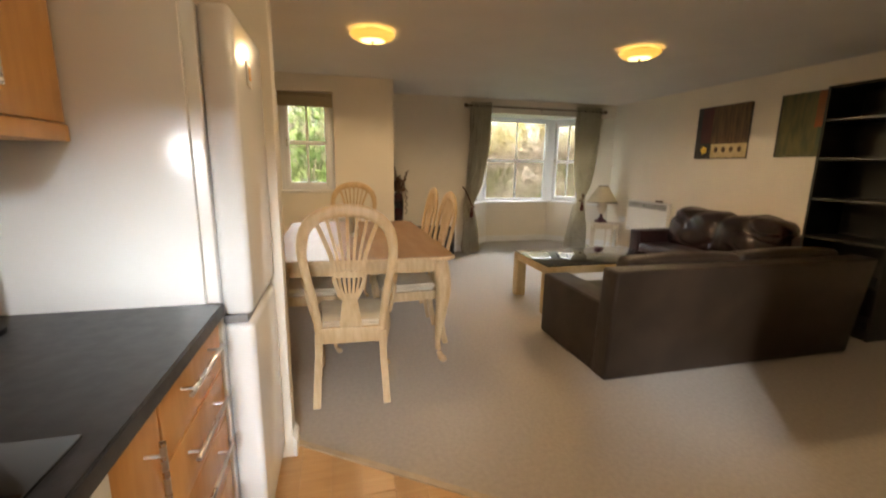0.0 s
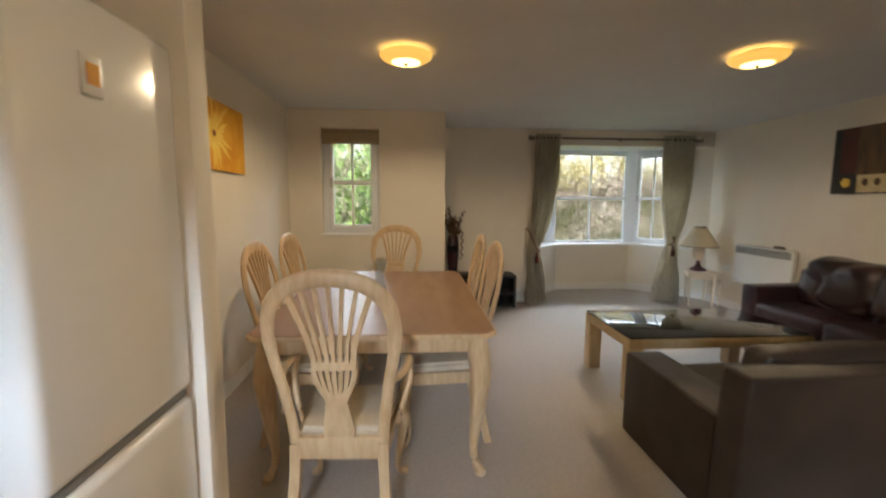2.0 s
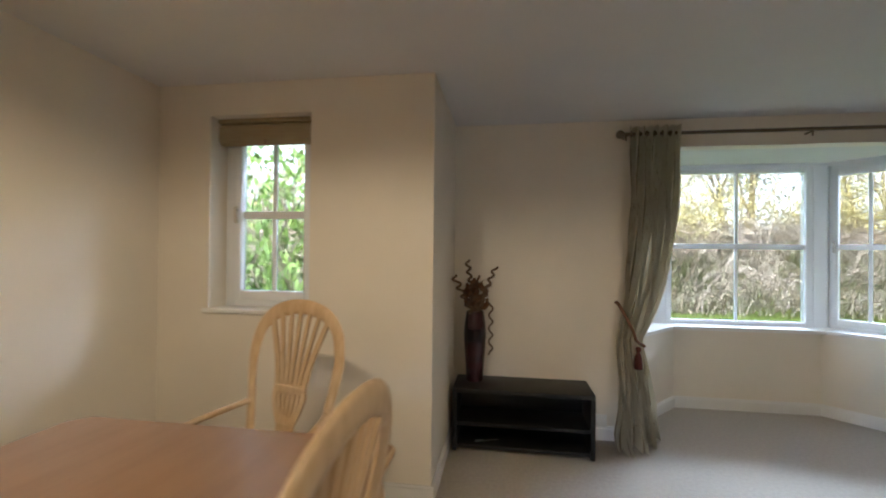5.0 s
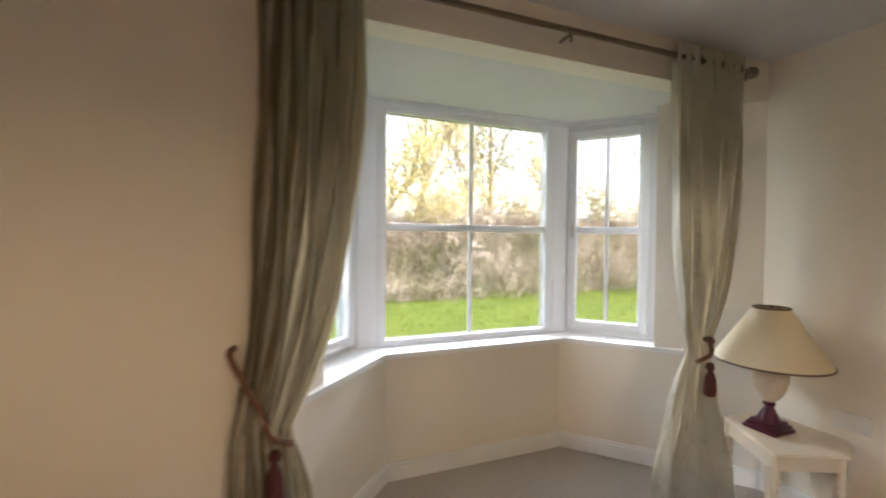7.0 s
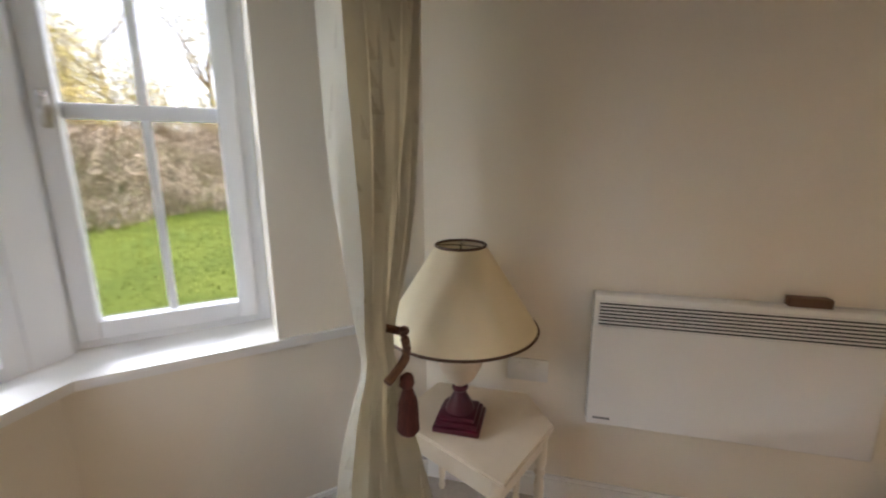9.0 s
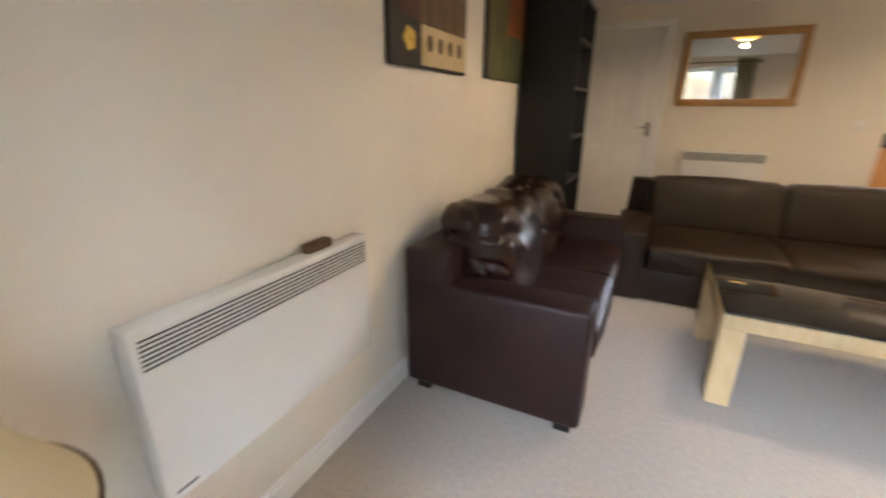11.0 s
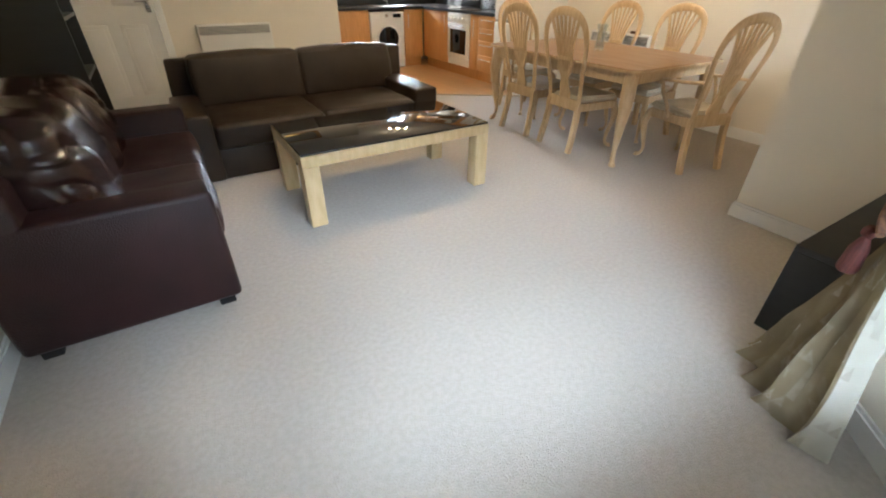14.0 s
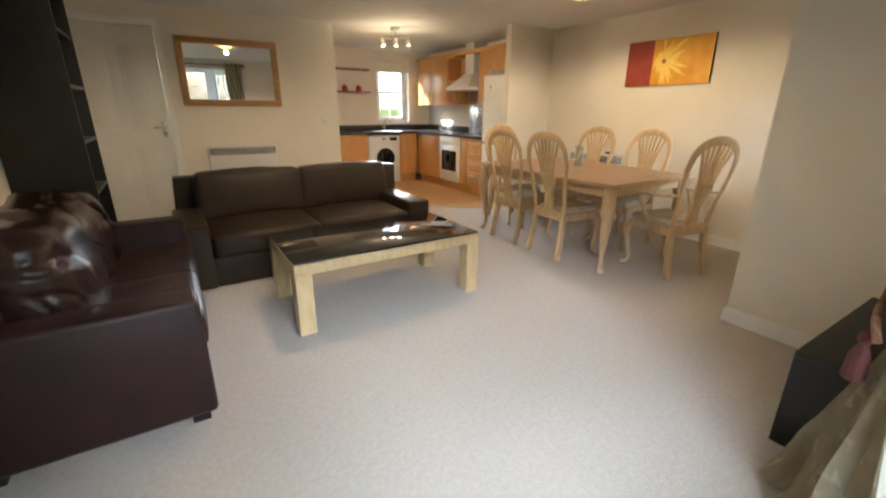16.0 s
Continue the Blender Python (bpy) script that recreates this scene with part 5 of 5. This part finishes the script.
def wall_unit(y0, y1, z0, z1, doors, label, open_side=False):
    root = thing("wall_cabinet", label, "cabinet")
    if open_side:
        part("back_board", box((XL, y0, z0), (XL + 0.012, y1, z1)), BEECH, root)
        for z in (z0, (z0 + z1) / 2 - 0.009, z1 - 0.018):
            part("shelf", box((XL + 0.012, y0, z), (UX, y1, z + 0.018)), BEECH, root)
        part("side", box((XL + 0.012, y1 - 0.018, z0 + 0.018), (UX, y1, (z0 + z1) / 2 - 0.009)), BEECH, root)
        return root
    part("carcass", box((XL, y0 + 0.001, z0), (UX - 0.02, y1 - 0.001, z1), 0.001), BEECH, root)
    for i in range(doors):
        a, b = y0 + (y1 - y0) * i / doors, y0 + (y1 - y0) * (i + 1) / doors
        d = part("door", box((UX - 0.019, a + 0.002, z0 - 0.012), (UX, b - 0.002, z1), 0.003), BEECH, root)
        yy = b - 0.05 if i % 2 == 0 else a + 0.05
        bar_handle(d, (UX, yy, z0 + 0.04), (UX, yy, z0 + 0.22), (0.03, 0, 0))
    return root


wall_unit(-1.68, -0.66, 1.39, 2.15, 2, "beech wall cupboard pair over the worktop")
wall_unit(-0.66, -0.42, 1.39, 2.15, 1, "open beech shelf unit beside the cooker hood", True)
wall_unit(0.25, 0.855, 1.43, 2.15, 2, "beech wall cupboard between hood and fridge")
bm = bmesh.new()
bx(bm, (XL, -1.68, 2.15), (UX + 0.03, 0.86, 2.20), 0.006)
cornice = tagged(obj("cornice", bm, BEECH), "beech cornice along the wall cupboards", "cornice")
bm = bmesh.new()
bx(bm, (XL, 0.27, 1.372), (UX + 0.008, 0.852, 1.415), 0.006)
tagged(obj("light_pelmet", bm, BEECH), "beech pelmet under the wall cupboard", "pelmet")
hood = thing("cooker_hood", "white chimney cooker hood over the hob", "hood")
bm = bmesh.new()
lo = [(XL, -0.385), (0.08, -0.385), (0.08, 0.205), (XL, 0.205)]
hi = [(XL, -0.20), (-0.16, -0.20), (-0.16, 0.03), (XL, 0.03)]
a = [bm.verts.new((x, y, 1.60)) for x, y in lo]
b = [bm.verts.new((x, y, 1.645)) for x, y in lo]
c = [bm.verts.new((x, y, 1.86)) for x, y in hi]
bm.faces.new(a[::-1])
bm.faces.new(c)
for p, q in ((a, b), (b, c)):
    for i in range(4):
        bm.faces.new((p[i], p[(i + 1) % 4], q[(i + 1) % 4], q[i]))
part("canopy", bm, APPL, hood)
part("chimney", box((XL, -0.20, 1.86), (-0.16, 0.03, C - 0.002)), APPL, hood)
bm = bmesh.new()
bx(bm, (XL, -0.385, 0.917), (XL + 0.006, 0.205, 1.60), 0.001)
tagged(obj("splashback", bm, CHROME), "stainless steel splashback behind the hob", "splashback")

# tall white panel and fridge freezer
tagged(obj("end_panel", box((XL, 0.864, 0.0), (0.175, 0.884, 1.84), 0.002), APPL), "tall white end panel between worktop and fridge", "panel")
ff = thing("fridge_freezer", "tall white fridge freezer with recessed grips", "fridge")
part("body", box((XL + 0.03, 0.892, 0.02), (0.207, 1.362, 1.75), 0.008), APPL, ff)
up = part("fridge_door", box((0.21, 0.893, 0.862), (0.298, 1.367, 1.752), 0.022, 4), APPL, ff)
lw = part("freezer_door", box((0.21, 0.893, 0.07), (0.298, 1.367, 0.835), 0.022, 4), APPL, ff)
part("grip", box((0.21, 0.90, 0.836), (0.28, 1.36, 0.861), 0.003), GREY, ff)
part("kick_plate", box((0.15, 0.90, 0.0), (0.19, 1.355, 0.065)), APPL, ff)
bm = bmesh.new()
for i in range(4):
    bx(bm, (0.12, 1.00 + i * 0.07, 1.751), (0.17, 1.04 + i * 0.07, 1.754))
part("vent", bm, GREY, ff)
mg = thing("fridge_magnet", "small white framed fridge magnet with orange picture", "magnet", (0.298, 1.075, 1.60))
part("frame", box((0, -0.028, -0.038), (0.006, 0.028, 0.038), 0.003), SOCK, mg)
part("picture", box((0.005, -0.016, -0.018), (0.0075, 0.016, 0.022)), PAINT_YEL, mg)

# small shelves by the kitchen window with red pots
for z in (1.60, 1.975):
    tagged(obj("wall_shelf", box((0.905, YK, z - 0.02), (1.75, YK + 0.16, z), 0.003), REDSH), "narrow terracotta red wall shelf", "shelf", "red kitchen shelves")
for x in (1.10, 1.36):
    pot = thing("storage_pot", "small red glazed pot on the shelf", "pot", (x, YK + 0.08, 1.60), "red pots")
    part("body", lathe(bmesh.new(), [(0.035, 0), (0.048, 0.02), (0.05, 0.06), (0.042, 0.08)], 18), RED, pot)
    part("lid", lathe(bmesh.new(), [(0.044, 0.08), (0.03, 0.094), (0.008, 0.098), (0.011, 0.108), (0.004, 0.114)], 16), RED, pot)
kr = tagged(obj("kitchen_roll_holder", lathe(bmesh.new(), [(0.065, 0), (0.065, 0.012), (0.012, 0.016), (0.012, 0.30), (0.018, 0.31), (0.004, 0.32)], 24), WORKTOP), "dark kitchen roll stand on the worktop", "stand")
kr.location = (-0.28, 0.70, 0.918)

# ---- outdoors ----
def height(x, y):
    far = max(0.0, min(1.0, (y - 15.0 - 1.2 * noise.noise(Vector((x * 0.12, 0, 0)))) / 4.5))
    near = max(0.0, min(1.0, (y - 8.2) / 2.0)) * max(0.0, min(1.0, (1.5 - x) / 2.0))
    lift = 2.1 * far * far * (3 - 2 * far) + 0.9 * near
    return -0.28 + lift + (0.25 * noise.noise(Vector((x * 0.5, y * 0.5, 0))) if lift > 0.05 else 0.0)


bm = bmesh.new()
xs = [-1500, -400, -120, -60] + [-40 + i * 1.0 for i in range(81)] + [60, 120, 400, 1500]
ys = [-1500, -400, -120, -40, -10, 0, 6] + [6.5 + i * 0.5 for i in range(58)] + [40, 60, 120, 400, 1500]
grid = [[bm.verts.new((x, y, height(x, y))) for x in xs] for y in ys]
for r0, r1 in zip(grid, grid[1:]):
    for i in range(len(xs) - 1):
        bm.faces.new((r0[i], r0[i + 1], r1[i + 1], r1[i]))
ground = tagged(obj("ground", bm, GRASS), "mown lawn rising to a rough bank", "ground", kind="structure")
ground.data.materials.append(SCRUB)
for poly in ground.data.polygons:
    if poly.center.z > -0.12 and poly.center.y > 8:
        poly.material_index = 1


def blades(name, label, n, spot, size, material, seed, droop=0.4, width=0.012):
    """Many bent blades in one mesh."""
    r = random.Random(seed)
    verts, faces = [], []
    for _ in range(n):
        x, y = spot(r)
        z = height(x, y) - 0.02
        h, a = size * r.uniform(0.5, 1.3), r.uniform(0, 6.28)
        lean = r.uniform(0.1, droop * 2) * h
        wx, wy = math.cos(a + 1.57) * width, math.sin(a + 1.57) * width
        b = len(verts)
        dx, dy = math.cos(a) * lean, math.sin(a) * lean
        verts += [(x - wx, y - wy, z), (x + wx, y + wy, z), (x + dx * 0.4 - wx * 0.7, y + dy * 0.4 - wy * 0.7, z + h * 0.65), (x + dx * 0.4 + wx * 0.7, y + dy * 0.4 + wy * 0.7, z + h * 0.65), (x + dx, y + dy, z + h)]
        faces += [(b, b + 1, b + 3, b + 2), (b + 2, b + 3, b + 4)]
    me = bpy.data.meshes.new(name)
    me.from_pydata(verts, [], faces)
    me.materials.append(material)
    return tagged(new(name, me), label, "vegetation", kind="stuff")


blades("lawn_grass", "short green lawn grass", 30000, lambda r: (r.uniform(-4, 16), 7.2 + 9 * r.random() ** 1.2), 0.06, BLADE, 1, 0.5, 0.008)
blades("bank_stalks", "dry grass and bramble stalks on the bank", 30000, lambda r: (r.uniform(-12, 26), r.uniform(14.9, 20.5)), 0.42, STALK, 2, 2.4, 0.012)


def canes(name, label, n, material, seed, reach):
    """Arching bramble canes that tangle over the bank."""
    r = random.Random(seed)
    verts, faces = [], []
    for _ in range(n):
        x, y = r.uniform(-12, 26), r.uniform(15.0, 21.5)
        thick_patch = 0.5 + 0.9 * noise.noise(Vector((x * 0.35, y * 0.35, 3)))
        ln, a = reach * r.uniform(0.5, 1.3) * max(0.35, thick_patch + 0.4), r.uniform(0, 6.28)
        rise, w = ln * r.uniform(0.3, 0.8), r.uniform(0.006, 0.014)
        z, b = height(x, y) - 0.03, len(verts)
        for k in range(7):
            t = k / 6
            px, py = x + math.cos(a) * ln * t, y + math.sin(a) * ln * t
            pz = z + rise * 4 * t * (1 - t) * (1 - 0.3 * t) + 0.05 * math.sin(9 * t + a)
            ww = w * (1 - 0.6 * t)
            verts += [(px, py, pz - ww), (px + ww * math.sin(a), py - ww * math.cos(a), pz + ww)]
        faces += [(b + 2 * k, b + 2 * k + 1, b + 2 * k + 3, b + 2 * k + 2) for k in range(6)]
    me = bpy.data.meshes.new(name)
    me.from_pydata(verts, [], faces)
    me.materials.append(material)
    return tagged(new(name, me), label, "vegetation", kind="stuff")


canes("bank_canes", "tangled pale dead bramble canes on the bank", 9000, STALK, 12, 1.3)
canes("bank_thorn_stems", "brown thorny stems among the brambles", 4000, BARK, 13, 1.5)
blades("bank_brambles", "green bramble growth on the bank", 7000, lambda r: (r.gauss(r.choice((-3, 1, 4, 7.5, 11, 15)), 1.0), r.uniform(15.2, 17.8)), 0.38, BRAMBLE, 3, 0.9, 0.016)


def leaves(bm, centres, n, spread, size, r):
    for _ in range(n):
        c = r.choice(centres) + Vector((r.gauss(0, spread), r.gauss(0, spread), r.gauss(0, spread)))
        m = Matrix.Translation(c) @ Euler((r.uniform(0, 6.28), r.uniform(0, 6.28), r.uniform(0, 6.28))).to_matrix().to_4x4()
        s = size * r.uniform(0.5, 1.3)
        vs = [bm.verts.new(m @ Vector(p)) for p in ((-s, 0, 0), (0, -s * 0.45, 0.1 * s), (s, 0, 0), (0, s * 0.45, 0.1 * s))]
        bm.faces.new(vs)


def tree(x, y, h, seed, n_leaf, leaf, label, spread=0.35, levels=3, thick=0.13, leaf_size=0.06):
    r = random.Random(seed)
    z = height(x, y) - 0.05
    root = thing("tree", label, "tree", (x, y, z), "trees beyond the lawn")
    bm, tips = bmesh.new(), []

    def limb(p, d, ln, rad, lev):
        pts, q, dd = [p], p, d
        steps = 4 if lev else 6
        for _ in range(steps):
            dd = (dd + Vector((r.gauss(0, 0.16), r.gauss(0, 0.16), r.gauss(0.03, 0.08)))).normalized()
            q = q + dd * ln / steps
            pts.append(q)
        sweep(bm, pts, [rad * (1 - 0.65 * i / steps) for i in range(steps + 1)], 6 if lev < 2 else 4)
        if lev >= levels - 1:
            tips.extend(pts[2:])
        if lev < levels:
            for _ in range((7, 6, 5, 4)[lev]):
                k = r.randint(1 if lev else 2, steps)
                nd = (dd * 0.7 + Vector((r.gauss(0, 0.6), r.gauss(0, 0.6), r.uniform(0.0, 0.6)))).normalized()
                limb(pts[k], nd, ln * r.uniform(0.42, 0.65), rad * 0.42, lev + 1)

    limb(Vector((0, 0, 0)), Vector((r.gauss(0, 0.06), r.gauss(0, 0.06), 1)).normalized(), h * 0.55, thick, 0)
    part("trunk", bm, BARK, root)
    if n_leaf:
        bm = bmesh.new()
        leaves(bm, tips, n_leaf, spread, leaf_size, r)
        part("crown", bm, leaf, root)
    return root


tree(2.9, 11.4, 6.0, 5, 500, LEAFY, "bare spreading tree with few early leaves", levels=3, thick=0.10, leaf_size=0.03)
for i, (x, y, h, n) in enumerate(((-4.5, 25, 10, 1400), (3.4, 27, 11, 1400), (6.6, 22.5, 6, 1500), (13.5, 26, 10, 1400), (17.8, 23, 9, 1400), (0, 25, 8, 1400), (-7, 22, 8, 1700), (-2.5, 23, 9, 1800), (1.5, 21, 6.5, 1900), (5.2, 24, 9, 2000), (8.0, 21.5, 7, 1900), (11.5, 23, 9, 1900), (15.5, 21, 8, 1800), (20, 20, 9, 1700), (9.7, 26, 11, 1500), (25, 17, 8, 1600))):
    tree(x, y, h, 20 + i, int(n * 1.6), LEAFY, "spring tree in thin yellow-green leaf", levels=2, spread=0.5, leaf_size=0.065)


def thicket(x, y, w, h, seed, n):
    """A many-stemmed willow bush in thin yellow leaf, ragged at the top."""
    r = random.Random(seed)
    root = thing("shrub", "loose many-stemmed shrub in thin yellow leaf", "shrub", (x, y, height(x, y) - 0.05), "shrubs on top of the bank")
    bm, tips = bmesh.new(), []
    for _ in range(22):
        q = Vector((r.uniform(-w, w) * 0.4, r.uniform(-0.5, 0.5), 0))
        d = Vector((r.gauss(0, 0.35), r.gauss(0, 0.25), 1)).normalized()
        pts, top = [q], h * r.uniform(0.45, 1.15)
        for k in range(6):
            d = (d + Vector((r.gauss(0, 0.16), r.gauss(0, 0.12), 0.02))).normalized()
            pts.append(pts[-1] + d * top / 6)
        sweep(bm, pts, [0.022 - 0.003 * k for k in range(7)], 4)
        tips += pts[2:]
        for _ in range(4):
            k = r.randint(2, 5)
            e = pts[k] + Vector((r.gauss(0, 0.35), r.gauss(0, 0.3), r.uniform(0.2, 0.7)))
            sweep(bm, [pts[k], (pts[k] + e) / 2 + Vector((0, 0, 0.05)), e], [0.009, 0.007, 0.004], 3)
            tips += [e, (pts[k] + e) / 2]
    part("stems", bm, BARK, root)
    bm = bmesh.new()
    leaves(bm, tips, n, 0.26, 0.055, r)
    part("foliage", bm, LEAFY, root)


rng = random.Random(31)
for i in range(22):
    thicket(-9 + i * 1.65 + rng.uniform(-0.6, 0.6), rng.uniform(18.6, 21.5), rng.uniform(1.0, 2.0), rng.uniform(1.5, 3.6), 60 + i, 2200)


def fir(x, y, h, seed):
    r = random.Random(seed)
    root = thing("tree", "tall narrow fir tree", "tree", (x, y, height(x, y) - 0.05), "trees beyond the lawn")
    part("trunk", lathe(bmesh.new(), [(0.16, 0), (0.1, h * 0.5), (0.02, h)], 8), BARK, root)
    bm = bmesh.new()
    for i in range(900):
        t = r.random() ** 0.8
        rad = (1 - t) * h * 0.2 * r.uniform(0.4, 1.0)
        a = r.uniform(0, 6.28)
        c = Vector((rad * math.cos(a), rad * math.sin(a), h * (0.12 + 0.86 * t) - rad * 0.25))
        leaves(bm, [c], 4, 0.10, 0.09, r)
    part("crown", bm, FIR, root)


fir(13.0, 24.0, 10.5, 3)
# ivy bank close to the small window
rng = random.Random(9)
root = thing("shrub", "green ivy covered shrub with bare stems", "shrub", (0.1, 8.6, height(0.1, 8.6)))
bm, tips = bmesh.new(), []
for i in range(34):
    p = Vector((rng.uniform(-2.2, 0.8), rng.uniform(-0.3, 1.0), -0.1))
    pts = [p]
    d = Vector((rng.gauss(0, 0.25), rng.gauss(-0.05, 0.15), 1))
    for k in range(9):
        d = (d + Vector((rng.gauss(0, 0.25), rng.gauss(0, 0.15), 0))).normalized()
        pts.append(pts[-1] + d * rng.uniform(0.3, 0.55))
    sweep(bm, pts, [0.028 - 0.0024 * k for k in range(10)], 5)
    tips += pts[1:]
part("stems", bm, BARK, root)
bm = bmesh.new()
leaves(bm, tips, 8500, 0.30, 0.075, rng)
part("foliage", bm, LEAFG, root)

# ---- laminate planks ----
plank_mesh = {}
idx = 0
for row in range(15):
    x0 = XL + 0.62 + row * 0.13 - 0.10
    x1 = x0 + 0.1292
    if x1 > XK:
        break
    y_end = min(1.47 - (max(x0, 0.32) - 0.32) * 0.684, 1.47) - 0.09
    if x1 < 0.3:
        y_end = 0.8
    y = BY - 0.05 - (row % 4) * 0.29
    while y < y_end + 0.09:
        a, b = max(y, BY - 0.05), min(y + 1.15, y_end + 0.09)
        y += 1.153
        if b - a < 0.05:
            continue
        e0, e1 = b, b
        bm = bmesh.new()
        top = 1.47 - (x0 - 0.32) * 0.684 - 0.008
        top1 = 1.47 - (x1 - 0.32) * 0.684 - 0.008
        prism(bm, [(x0, a), (x1, a), (x1, min(b, top1) if x0 > 0.3 else min(b, 1.46)), (x0, min(b, top) if x0 > 0.3 else min(b, 1.46))], -0.006, 0.0)
        part("plank", bm, LAM, kfloor)
